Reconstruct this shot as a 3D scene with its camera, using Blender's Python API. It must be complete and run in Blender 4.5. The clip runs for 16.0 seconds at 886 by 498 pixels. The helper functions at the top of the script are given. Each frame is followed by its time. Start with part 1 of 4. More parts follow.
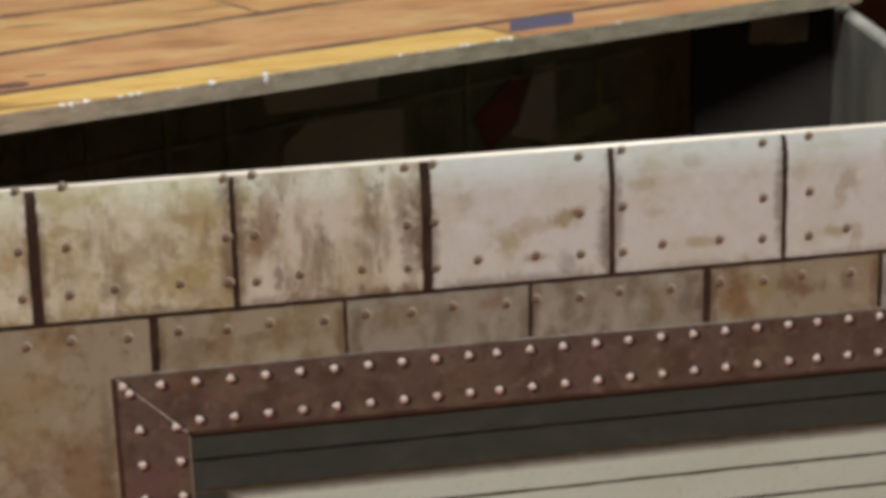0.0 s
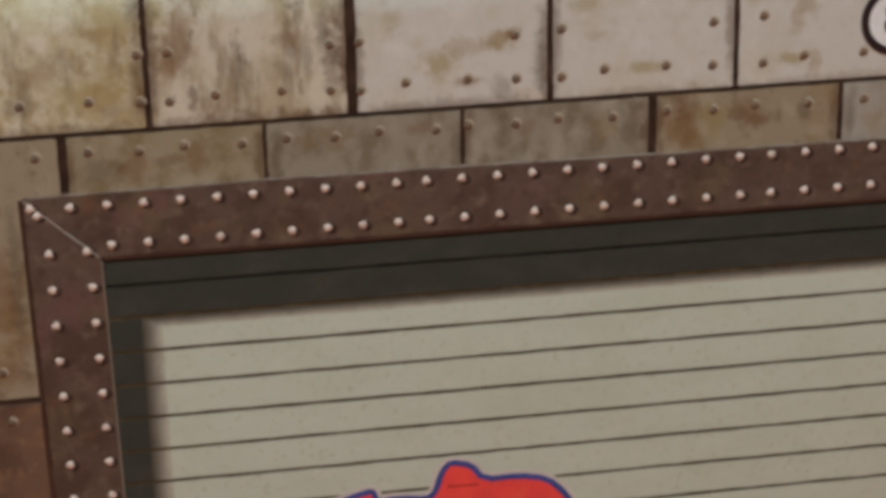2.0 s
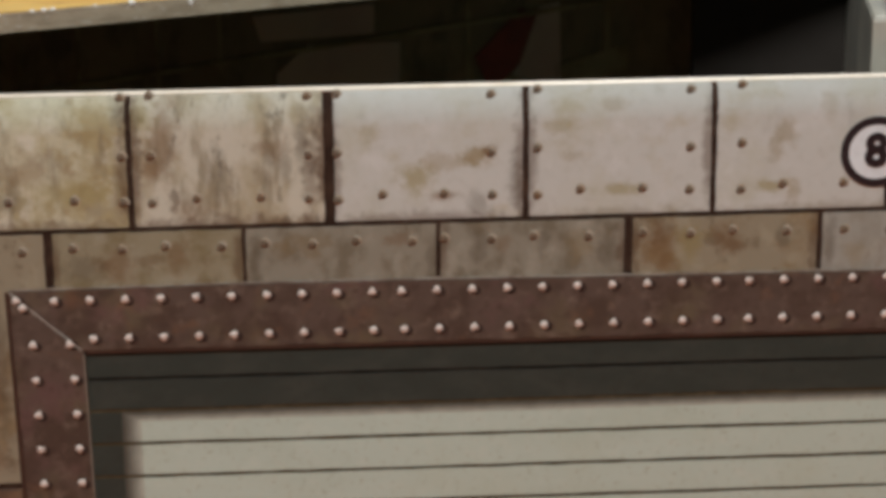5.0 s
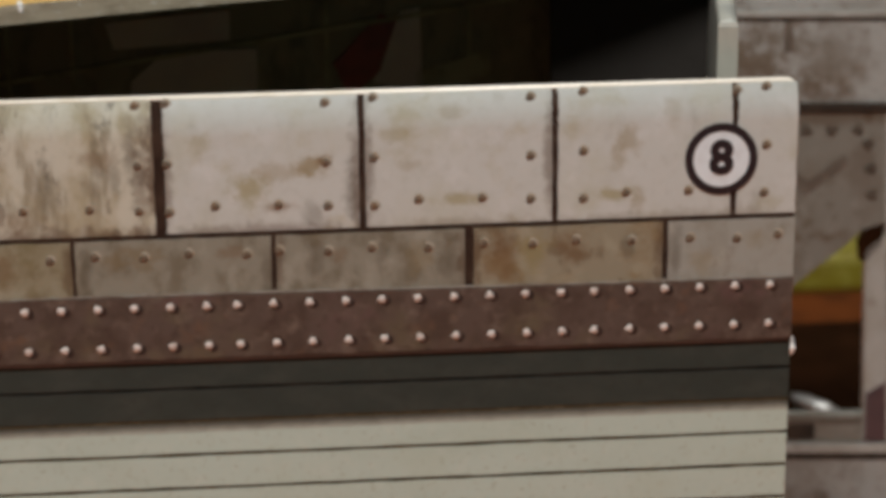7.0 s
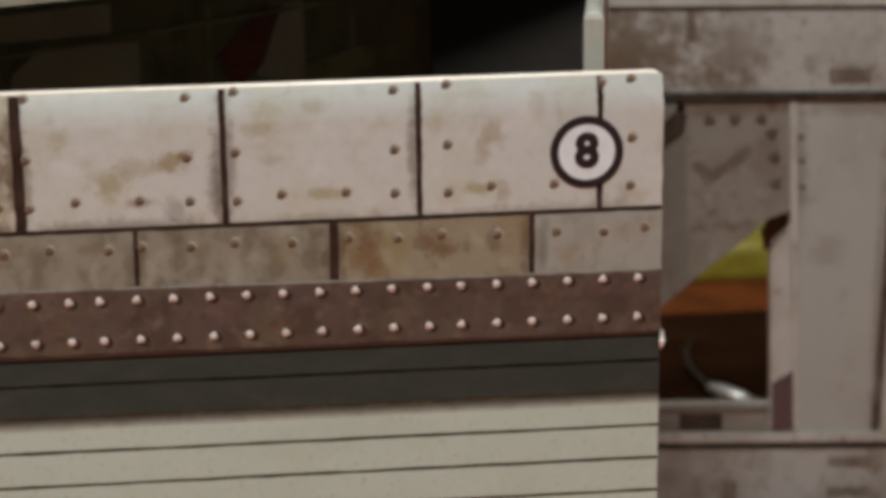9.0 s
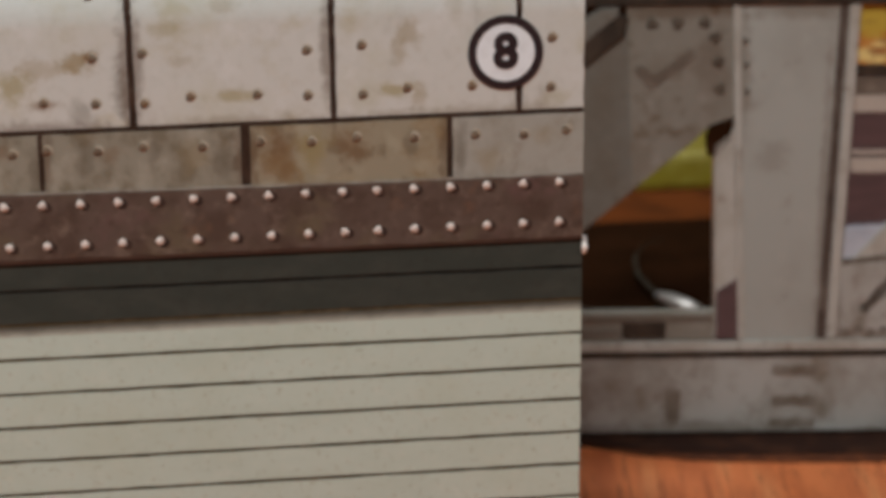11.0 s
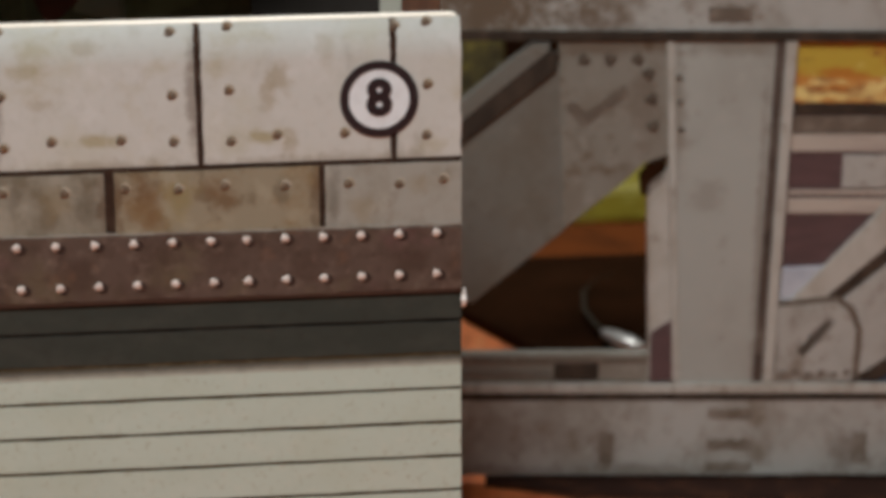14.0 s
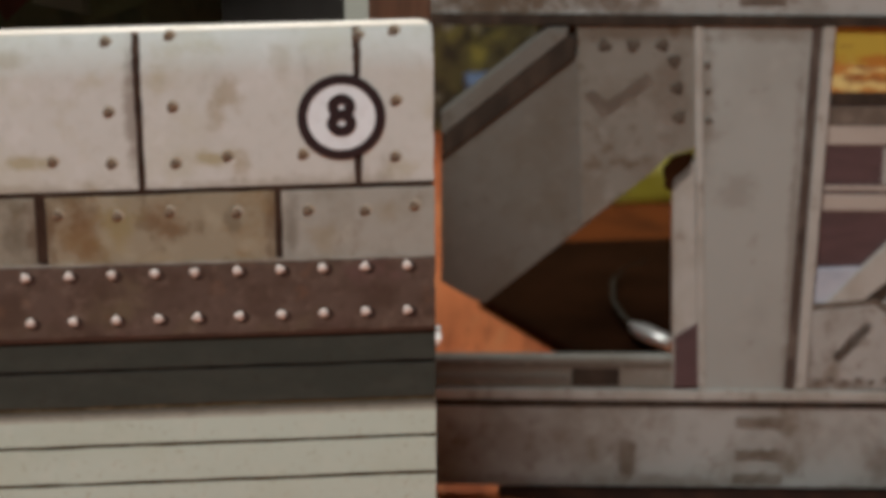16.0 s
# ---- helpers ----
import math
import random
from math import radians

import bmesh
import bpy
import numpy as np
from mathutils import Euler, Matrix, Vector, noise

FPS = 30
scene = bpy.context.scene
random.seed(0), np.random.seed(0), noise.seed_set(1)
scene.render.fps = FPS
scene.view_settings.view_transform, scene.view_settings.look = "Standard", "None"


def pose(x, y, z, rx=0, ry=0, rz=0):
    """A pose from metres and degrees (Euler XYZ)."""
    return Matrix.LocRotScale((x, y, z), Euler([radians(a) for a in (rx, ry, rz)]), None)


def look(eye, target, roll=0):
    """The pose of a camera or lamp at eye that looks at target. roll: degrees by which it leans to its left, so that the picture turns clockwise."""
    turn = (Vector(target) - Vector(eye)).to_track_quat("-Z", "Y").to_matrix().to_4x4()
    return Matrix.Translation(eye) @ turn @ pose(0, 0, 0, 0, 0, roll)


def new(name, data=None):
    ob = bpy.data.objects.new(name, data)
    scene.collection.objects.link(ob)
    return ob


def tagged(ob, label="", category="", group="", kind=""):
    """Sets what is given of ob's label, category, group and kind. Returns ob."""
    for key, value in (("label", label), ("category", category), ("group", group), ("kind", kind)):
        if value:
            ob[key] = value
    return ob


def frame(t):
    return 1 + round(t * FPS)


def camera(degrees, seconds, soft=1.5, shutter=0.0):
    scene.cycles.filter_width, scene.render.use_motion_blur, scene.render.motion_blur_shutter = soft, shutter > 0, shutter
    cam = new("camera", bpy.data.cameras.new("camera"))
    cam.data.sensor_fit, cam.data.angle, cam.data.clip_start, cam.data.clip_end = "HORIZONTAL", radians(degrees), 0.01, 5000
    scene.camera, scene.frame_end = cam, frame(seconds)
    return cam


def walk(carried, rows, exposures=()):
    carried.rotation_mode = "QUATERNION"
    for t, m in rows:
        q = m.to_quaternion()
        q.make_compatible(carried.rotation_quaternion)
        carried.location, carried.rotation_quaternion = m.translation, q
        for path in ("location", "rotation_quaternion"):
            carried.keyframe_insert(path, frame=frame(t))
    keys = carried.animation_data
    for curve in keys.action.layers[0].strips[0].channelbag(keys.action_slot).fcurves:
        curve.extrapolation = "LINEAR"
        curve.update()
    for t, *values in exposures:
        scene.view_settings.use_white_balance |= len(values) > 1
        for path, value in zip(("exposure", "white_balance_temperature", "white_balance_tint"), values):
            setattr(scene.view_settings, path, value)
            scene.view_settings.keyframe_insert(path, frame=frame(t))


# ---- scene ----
LENS = 23.008
# seconds, eye in millimetres over the table, turn to the right, tilt and lean in degrees
PATH = [
    (0, -49.89, -212.19, 154.01, 14.144, -14.556, -1.005),
    (0.5, -46.36, -209.89, 153.47, 13.961, -14.797, -1.012),
    (1, -39.05, -208.46, 152.25, 12.748, -16.441, -1.059),
    (1.5, -33.39, -206.95, 152.33, 11.981, -18.173, -0.965),
    (2, -29.44, -205.99, 150.78, 11.111, -19.134, -0.857),
    (2.5, -24.08, -205.74, 150.50, 9.574, -19.828, -0.800),
    (3, -21.52, -206.34, 150.32, 8.362, -20.087, -0.750),
    (3.2, -18.72, -206.40, 150.67, 7.262, -20.231, -0.887),
    (5.3, -5.15, -215.31, 150.06, 5.211, -15.375, -0.076),
    (5.5, -4.69, -214.47, 150.04, 5.367, -15.378, 0.004),
    (6, -1.15, -214.68, 150.63, 5.729, -15.008, -0.055),
    (6.5, 2.81, -213.43, 150.99, 6.506, -15.006, 0.092),
    (7, 6.83, -210.69, 149.53, 6.443, -15.563, -0.165),
    (7.5, 8.59, -209.83, 149.88, 6.839, -15.955, -0.019),
    (8, 12.40, -210.55, 149.98, 6.924, -15.880, -0.039),
    (8.2, 13.85, -210.55, 149.97, 6.944, -15.768, -0.219),
    (10.3, 21.02, -208.86, 149.13, 7.960, -17.194, -0.175),
    (10.5, 21.90, -206.78, 148.01, 7.918, -17.573, -0.357),
    (11, 23.94, -205.89, 147.52, 8.003, -18.239, -0.218),
    (11.5, 26.46, -206.91, 147.43, 8.094, -18.246, -0.284),
    (12, 28.86, -207.14, 147.60, 8.421, -18.266, -0.098),
    (12.5, 34.14, -203.73, 147.13, 9.231, -19.060, -0.076),
    (13, 36.51, -198.65, 145.56, 9.439, -19.945, -0.139),
    (13.5, 37.61, -199.93, 147.88, 8.482, -18.670, 0.136),
    (14, 38.51, -199.92, 148.64, 7.661, -17.812, 0.234),
    (14.5, 41.52, -193.62, 147.74, 7.471, -18.982, 0.186),
    (15, 45.06, -188.84, 148.46, 7.041, -18.990, 0.179),
    (15.5, 46.25, -185.59, 149.01, 6.024, -18.629, 0.200),
    (16, 49.64, -177.43, 149.27, 5.892, -19.263, 0.101),
]
cam = camera(LENS, 16.0, soft=4.5)
cam.data.dof.use_dof, cam.data.dof.focus_distance, cam.data.dof.aperture_fstop = True, 0.222, 52.0
rows = []
for t, x, y, z, turn, tilt, lean in PATH:
    a, b = radians(turn), radians(tilt)
    eye = Vector((x, y, z)) / 1000
    rows.append((t, look(eye, eye + Vector((math.sin(a) * math.cos(b), math.cos(a) * math.cos(b), math.sin(b))), lean)))
walk(cam, rows, exposures=((0.0, -0.04, 6560, 10), (1.0, -0.06, 6700, 10), (2.5, -0.16, 6650, 10), (3.2, -0.14, 6620, 11), (6.5, -0.14, 6580, 10), (8.0, -0.10, 6580, 10),
                           (10.5, -0.07, 6540, 11), (12.5, -0.03, 6520, 11), (14.5, -0.05, 6500, 10), (16.0, -0.08, 6500, 10)))

# ---- light: unseen added lamps, one above and before the models, a weaker high behind ----
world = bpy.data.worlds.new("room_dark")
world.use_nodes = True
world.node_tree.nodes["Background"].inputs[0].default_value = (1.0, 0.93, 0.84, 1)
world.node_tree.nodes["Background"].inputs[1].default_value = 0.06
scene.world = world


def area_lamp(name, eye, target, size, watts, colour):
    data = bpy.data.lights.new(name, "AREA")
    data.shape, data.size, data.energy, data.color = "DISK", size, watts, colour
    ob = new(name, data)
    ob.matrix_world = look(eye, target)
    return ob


area_lamp("added_front_lamp", (-0.052, -0.255, 0.515), (0.03, 0.0, 0.08), 0.16, 2.84, (0.945, 0.972, 0.945))
area_lamp("added_rear_lamp", (0.12, 0.75, 1.35), (0.08, 0.1, 0.0), 0.6, 7.5, (0.955, 0.97, 0.95))


# ---- materials ----
def rgba(c):
    return (c[0], c[1], c[2], 1.0)


def material(name, base, rough=0.5, metal=0.0, layers=(), bump=0.0, bump_scale=2000.0, spec=0.5, coat=0.0, vary=0.0, spots=(), turn=0.0, tone=(1.0, 1.0, 1.0)):
    """layers: (colour, noise scale x, y, z, low, high, strength) laid over the base one by one.
    spots: soft stains and darker patches (colour, x, z, half width, half height in mm, strength). turn: degrees by
    which the grain lies askew. tone: a tint of the whole print."""
    toned = lambda c: [a * b for a, b in zip(c, tone)]
    base, layers, spots = toned(base), [(toned(v[0]), *v[1:]) for v in layers], [(toned(v[0]), *v[1:]) for v in spots]
    m = bpy.data.materials.new(name)
    m.use_nodes = True
    nt = m.node_tree
    N, L = nt.nodes, nt.links
    p = N["Principled BSDF"]
    p.inputs["Roughness"].default_value, p.inputs["Metallic"].default_value = rough, metal
    p.inputs["Specular IOR Level"].default_value = spec
    p.inputs["Coat Weight"].default_value = coat
    p.inputs["Coat Roughness"].default_value = 0.25
    tc = N.new("ShaderNodeTexCoord")
    info = N.new("ShaderNodeObjectInfo")
    shift = N.new("ShaderNodeVectorMath")
    shift.operation = "ADD"
    askew = N.new("ShaderNodeVectorRotate")
    askew.rotation_type = "Z_AXIS"
    askew.inputs["Angle"].default_value = radians(turn)
    L.new(tc.outputs["Object"], askew.inputs["Vector"])
    L.new(askew.outputs[0], shift.inputs[0])
    mul = N.new("ShaderNodeMath")
    mul.operation = "MULTIPLY"
    mul.inputs[1].default_value = vary
    L.new(info.outputs["Random"], mul.inputs[0])
    L.new(mul.outputs[0], shift.inputs[1])
    colour = None
    for n, (c, sx, sy, sz, low, high, strength) in enumerate(layers):
        mp = N.new("ShaderNodeMapping")
        mp.inputs["Scale"].default_value = (sx, sy, sz)
        mp.inputs["Location"].default_value = (3.1 * n, 1.7 * n, 5.3 * n)
        L.new(shift.outputs[0], mp.inputs[0])
        no = N.new("ShaderNodeTexNoise")
        no.inputs["Scale"].default_value = 1.0
        no.inputs["Detail"].default_value = 6.0
        no.inputs["Roughness"].default_value = 0.6
        L.new(mp.outputs[0], no.inputs["Vector"])
        mr = N.new("ShaderNodeMapRange")
        mr.interpolation_type = "SMOOTHSTEP"
        mr.inputs["From Min"].default_value, mr.inputs["From Max"].default_value = low, high
        mr.inputs["To Max"].default_value = strength
        L.new(no.outputs["Fac"], mr.inputs["Value"])
        mix = N.new("ShaderNodeMix")
        mix.data_type = "RGBA"
        mix.inputs["A"].default_value = rgba(base)
        if colour:
            L.new(colour, mix.inputs["A"])
        mix.inputs["B"].default_value = rgba(c)
        L.new(mr.outputs["Result"], mix.inputs["Factor"])
        colour = mix.outputs["Result"]
    if spots:
        wob = N.new("ShaderNodeTexNoise")
        wob.inputs["Scale"].default_value, wob.inputs["Detail"].default_value = 520.0, 6.0
        wob.inputs["Roughness"].default_value = 0.65
        L.new(tc.outputs["Object"], wob.inputs["Vector"])
        rag = N.new("ShaderNodeMath")
        rag.operation = "MULTIPLY_ADD"
        rag.inputs[1].default_value, rag.inputs[2].default_value = 3.0, -1.5
        L.new(wob.outputs["Fac"], rag.inputs[0])
    for c, sx, sz, w, h, strength in spots:
        off = N.new("ShaderNodeVectorMath")
        off.operation = "SUBTRACT"
        off.inputs[1].default_value = (sx / 1000, 0, (sz + 95.0) / 1000)
        L.new(tc.outputs["Object"], off.inputs[0])
        scl = N.new("ShaderNodeVectorMath")
        scl.operation = "MULTIPLY"
        scl.inputs[1].default_value = (1000 / w, 0, 1000 / h)
        L.new(off.outputs[0], scl.inputs[0])
        far = N.new("ShaderNodeVectorMath")
        far.operation = "LENGTH"
        L.new(scl.outputs[0], far.inputs[0])
        mr = N.new("ShaderNodeMapRange")
        mr.interpolation_type = "SMOOTHSTEP"
        mr.inputs["From Min"].default_value, mr.inputs["From Max"].default_value = 1.35, 0.25
        mr.inputs["To Max"].default_value = strength
        ragged = N.new("ShaderNodeMath")
        L.new(far.outputs["Value"], ragged.inputs[0])
        L.new(rag.outputs[0], ragged.inputs[1])
        L.new(ragged.outputs[0], mr.inputs["Value"])
        mix = N.new("ShaderNodeMix")
        mix.data_type = "RGBA"
        L.new(colour, mix.inputs["A"])
        mix.inputs["B"].default_value = rgba(c)
        L.new(mr.outputs["Result"], mix.inputs["Factor"])
        colour = mix.outputs["Result"]
    if colour:
        L.new(colour, p.inputs["Base Color"])
    else:
        p.inputs["Base Color"].default_value = rgba(base)
    if bump:
        no = N.new("ShaderNodeTexNoise")
        no.inputs["Scale"].default_value = bump_scale
        no.inputs["Detail"].default_value = 4.0
        L.new(tc.outputs["Object"], no.inputs["Vector"])
        bp = N.new("ShaderNodeBump")
        bp.inputs["Strength"].default_value = bump
        bp.inputs["Distance"].default_value = 0.0001
        L.new(no.outputs["Fac"], bp.inputs["Height"])
        L.new(bp.outputs["Normal"], p.inputs["Normal"])
    return m


STREAK = ((0.17, 0.135, 0.095), 520, 520, 85, 0.52, 0.70, 0.6)
FINE = ((0.30, 0.28, 0.235), 1000, 1000, 1000, 0.45, 0.80, 0.22)
TAN, RUST, OCHRE, SOOT = (0.27, 0.20, 0.10), (0.17, 0.09, 0.04), (0.29, 0.235, 0.095), (0.095, 0.083, 0.064)
COOL, PALE = (0.95, 1.005, 0.975), (0.94, 1.01, 1.02)
STEEL = (0.945, 0.99, 0.985)
DULL = (0.80, 0.82, 0.765)
GRIME, FILM = (0.10, 0.06, 0.038), (0.22, 0.175, 0.12)


def grime(joints, z, h, strength):
    """Brown dirt along both sides of the upright joints."""
    out = []
    for x, side in joints:
        out += [(GRIME, x + 0.5 * k, z, 0.75, h, strength + 0.1) for k in side]
    return out


mat_plate_clean = material("printed_plate_pale", (0.545, 0.535, 0.515), 0.36, layers=(
    ((0.47, 0.45, 0.37), 95, 95, 95, 0.46, 0.70, 0.75), ((0.38, 0.325, 0.20), 150, 150, 170, 0.57, 0.72, 0.5), ((0.33, 0.31, 0.285), 260, 260, 90, 0.58, 0.74, 0.45),
    ((0.63, 0.615, 0.61), 200, 200, 200, 0.52, 0.70, 0.6), FINE), tone=PALE, bump=0.12, coat=0.15, spots=[
    (TAN, 15.4, 7.1, 1.9, 1.3, 0.75), (RUST, 16.6, 7.3, 0.8, 0.7, 0.75), (OCHRE, 9.2, 4.6, 1.9, 1.7, 0.65), (TAN, 11.8, 6.4, 2.6, 1.1, 0.4), (RUST, 12.0, 2.7, 1.5, 0.7, 0.6),
    (SOOT, 19.3, 4.2, 0.9, 3.4, 0.5), (SOOT, 15.6, 1.6, 1.2, 1.6, 0.4), (OCHRE, 4.2, 9.5, 1.4, 1.0, 0.4), (OCHRE, 30.2, 2.9, 2.6, 0.7, 0.6), (OCHRE, 24.2, 9.8, 1.8, 1.0, 0.4),
    (TAN, 25.0, 6.6, 1.1, 0.6, 0.35), (TAN, 47.6, 8.6, 1.2, 1.6, 0.5), (TAN, 46.6, 6.6, 0.9, 1.4, 0.45), (OCHRE, 46.2, 2.9, 1.9, 0.9, 0.65), (TAN, 48.6, 2.2, 0.8, 1.6, 0.4), (TAN, 29.4, 12.0, 1.4, 0.8, 0.35), (TAN, 52.0, 11.5, 1.0, 1.6, 0.25), (OCHRE, 62.2, 1.6, 1.6, 0.8, 0.35),
    (GRIME, 10.0, 0.1, 10.5, 1.1, 0.5), (FILM, 30.0, 0.2, 10.0, 0.9, 0.45), (FILM, 53.0, 0.2, 12.0, 0.9, 0.45)] + grime(((0.15, (1,)), (20.4, (-1, 1)), (40.0, (-1,))), 6.5, 6.5, 0.45))
mat_plate_dirty = material("printed_plate_dirty", (0.525, 0.495, 0.385), 0.42, layers=(
    ((0.36, 0.295, 0.165), 150, 150, 150, 0.46, 0.62, 0.85), ((0.62, 0.59, 0.52), 260, 260, 260, 0.53, 0.66, 0.8), ((0.30, 0.235, 0.12), 420, 420, 420, 0.53, 0.66, 0.6), STREAK, ((0.24, 0.165, 0.085), 190, 190, 200, 0.56, 0.70, 0.65), ((0.30, 0.275, 0.225), 420, 420, 300, 0.55, 0.70, 0.5), FINE), tone=COOL, bump=0.12, coat=0.12, spots=[
    (OCHRE, -36.5, 12.6, 3.0, 1.2, 0.5), (RUST, -30.5, 6.5, 3.0, 2.2, 0.4), (SOOT, -32.5, 3.2, 2.0, 1.0, 0.4), (OCHRE, -26.0, 4.0, 5.0, 1.8, 0.45), (RUST, -20.9, 3.0, 0.8, 1.4, 0.5), (SOOT, -21.2, 12.6, 0.7, 1.4, 0.45),
    (RUST, -21.6, -4.2, 1.8, 2.0, 0.5), (RUST, -15.6, -3.4, 1.4, 1.8, 0.45), (OCHRE, -25.4, -5.0, 2.4, 1.6, 0.45), (GRIME, -30.0, 0.1, 10.0, 1.1, 0.6), (GRIME, -55, 0.1, 14.0, 1.1, 0.6)] + grime(((-40.3, (-1, 1)), (-20.1, (-1,))), 6.5, 7.5, 0.55))
mat_plate_streak = material("printed_plate_streaked", (0.54, 0.51, 0.45), 0.42, layers=(
    ((0.335, 0.275, 0.175), 190, 190, 120, 0.44, 0.62, 0.75), ((0.22, 0.185, 0.13), 560, 560, 130, 0.50, 0.66, 0.7), ((0.12, 0.10, 0.08), 620, 620, 330, 0.56, 0.69, 0.65), ((0.55, 0.53, 0.50), 330, 330, 140, 0.55, 0.70, 0.5), FINE), tone=COOL, bump=0.12, coat=0.12, spots=[
    (RUST, -16.6, 9.6, 1.6, 4.4, 0.5), (OCHRE, -18.8, 11.8, 1.6, 2.0, 0.55), (RUST, -18.0, 6.4, 1.0, 1.6, 0.5), (SOOT, -11.2, 6.4, 0.7, 3.6, 0.4), (SOOT, -6.0, 8.0, 0.6, 3.0, 0.4), (SOOT, -2.6, 9.0, 0.8, 3.4, 0.55), (RUST, -5.6, 8.2, 2.2, 1.0, 0.35), (SOOT, -4.2, 6.0, 0.7, 2.6, 0.4),
    (GRIME, -10.0, 0.1, 11.0, 1.2, 0.7), (RUST, -14.0, 2.0, 2.4, 1.2, 0.35)] + grime(((-20.1, (1,)), (0.15, (-1,))), 6.5, 7.5, 0.65) + [(GRIME, -1.6, 6.0, 0.9, 7.0, 0.5)])
mat_plate_grey = material("printed_plate_grey", (0.292, 0.282, 0.25), 0.46, layers=(
    ((0.165, 0.145, 0.11), 300, 300, 220, 0.45, 0.64, 0.8), ((0.40, 0.385, 0.35), 300, 300, 200, 0.54, 0.68, 0.65), ((0.20, 0.15, 0.085), 200, 200, 200, 0.56, 0.68, 0.6), FINE), tone=DULL, bump=0.12, spots=[
    (SOOT, 29.0, -3.6, 1.4, 2.6, 0.45), (TAN, 26.0, -3.0, 1.4, 1.8, 0.35), (SOOT, 15.6, -2.6, 1.0, 2.4, 0.4), (RUST, 18.0, -2.6, 1.0, 1.0, 0.4), (RUST, 7.2, -1.8, 1.6, 0.8, 0.45), (SOOT, 10.6, -4.0, 0.6, 2.6, 0.45), (SOOT, -7.6, -3.6, 0.7, 2.8, 0.5), (SOOT, 22.2, -2.4, 0.8, 1.6, 0.4), (RUST, -37.0, -33.0, 2.2, 3.4, 0.4)] + grime(((11.3, (1,)), (31.2, (-1,)), (51.5, (1,))), -3.4, 3.2, 0.5))
mat_plate_light = material("printed_plate_light_grey", (0.355, 0.345, 0.325), 0.46, layers=(
    ((0.27, 0.25, 0.215), 240, 240, 200, 0.45, 0.66, 0.8), ((0.42, 0.40, 0.365), 380, 380, 380, 0.54, 0.70, 0.5), ((0.21, 0.17, 0.125), 420, 420, 300, 0.60, 0.74, 0.5), FINE), tone=(0.87, 0.93, 0.91), bump=0.12, spots=[
    (SOOT, 52.6, -3.6, 0.7, 3.0, 0.5), (TAN, 55.5, -4.6, 1.6, 1.4, 0.3), (TAN, 61.0, -2.4, 1.4, 1.0, 0.25)])
mat_plate_dark = material("printed_plate_dark_rust", (0.125, 0.085, 0.062), 0.5, layers=(
    ((0.07, 0.045, 0.035), 200, 200, 200, 0.45, 0.62, 0.85), ((0.24, 0.16, 0.09), 260, 260, 260, 0.55, 0.70, 0.7), ((0.18, 0.10, 0.055), 480, 480, 480, 0.54, 0.70, 0.5)), bump=0.12)
mat_plate_olive = material("printed_plate_olive", (0.31, 0.285, 0.215), 0.46, layers=(
    ((0.21, 0.175, 0.10), 200, 200, 200, 0.44, 0.62, 0.8), ((0.39, 0.37, 0.31), 300, 300, 260, 0.54, 0.68, 0.65), ((0.16, 0.11, 0.06), 300, 300, 300, 0.55, 0.68, 0.6), FINE), tone=DULL, bump=0.12, spots=[
    (RUST, -21.6, -3.6, 1.8, 2.0, 0.5), (RUST, -15.6, -3.0, 1.4, 1.8, 0.45), (SOOT, -25.4, -4.0, 2.4, 1.6, 0.45)] + grime(((-28.8, (1,)), (-8.8, (-1,))), -3.4, 3.2, 0.5))
mat_plate_rust = material("printed_plate_rusty", (0.32, 0.29, 0.23), 0.46, layers=(
    ((0.25, 0.175, 0.09), 190, 190, 190, 0.47, 0.63, 0.7), ((0.40, 0.37, 0.30), 280, 280, 280, 0.53, 0.68, 0.65), ((0.14, 0.10, 0.06), 360, 360, 280, 0.55, 0.68, 0.6), FINE), tone=DULL, bump=0.12, spots=[
    (RUST, 34.4, -3.2, 2.4, 2.6, 0.55), (OCHRE, 37.8, -3.0, 1.8, 2.2, 0.55), (RUST, 41.6, -2.6, 1.6, 1.8, 0.5), (SOOT, 47.6, -2.8, 0.8, 1.6, 0.45), (RUST, -37.0, -16.0, 4.0, 5.0, 0.55), (OCHRE, -40.0, -22.0, 4.0, 3.0, 0.5), (RUST, -36.0, -24.6, 2.2, 1.8, 0.5), (OCHRE, -44.0, -8.0, 6.0, 4.0, 0.4), (SOOT, -34.2, -16.0, 0.8, 10.0, 0.5)] + grime(((31.2, (1,)), (51.5, (-1,))), -3.4, 3.2, 0.5))
# paler than the plates: part of the rim's highlight is in this colour
mat_rim = material("printed_card_rim", (0.86, 0.78, 0.68), 0.32, layers=(((0.70, 0.61, 0.48), 200, 200, 200, 0.46, 0.70, 0.7),), coat=0.2)
mat_joint = material("printed_joint", (0.030, 0.017, 0.012), 0.8, spec=0.1, layers=(((0.065, 0.04, 0.028), 300, 300, 300, 0.4, 0.7, 0.8),))
mat_bar = material("printed_maroon_bar", (0.098, 0.073, 0.062), 0.5, spec=0.3, tone=(0.95, 0.94, 0.93), layers=(
    ((0.125, 0.105, 0.066), 110, 110, 110, 0.48, 0.64, 0.7), ((0.13, 0.075, 0.075), 150, 150, 150, 0.52, 0.68, 0.7),
    ((0.066, 0.046, 0.037), 240, 240, 240, 0.42, 0.62, 0.85), ((0.18, 0.14, 0.115), 480, 480, 480, 0.50, 0.74, 0.75), ((0.16, 0.09, 0.055), 300, 300, 300, 0.57, 0.72, 0.55), ((0.055, 0.035, 0.03), 900, 900, 900, 0.52, 0.72, 0.6)), bump=0.2)
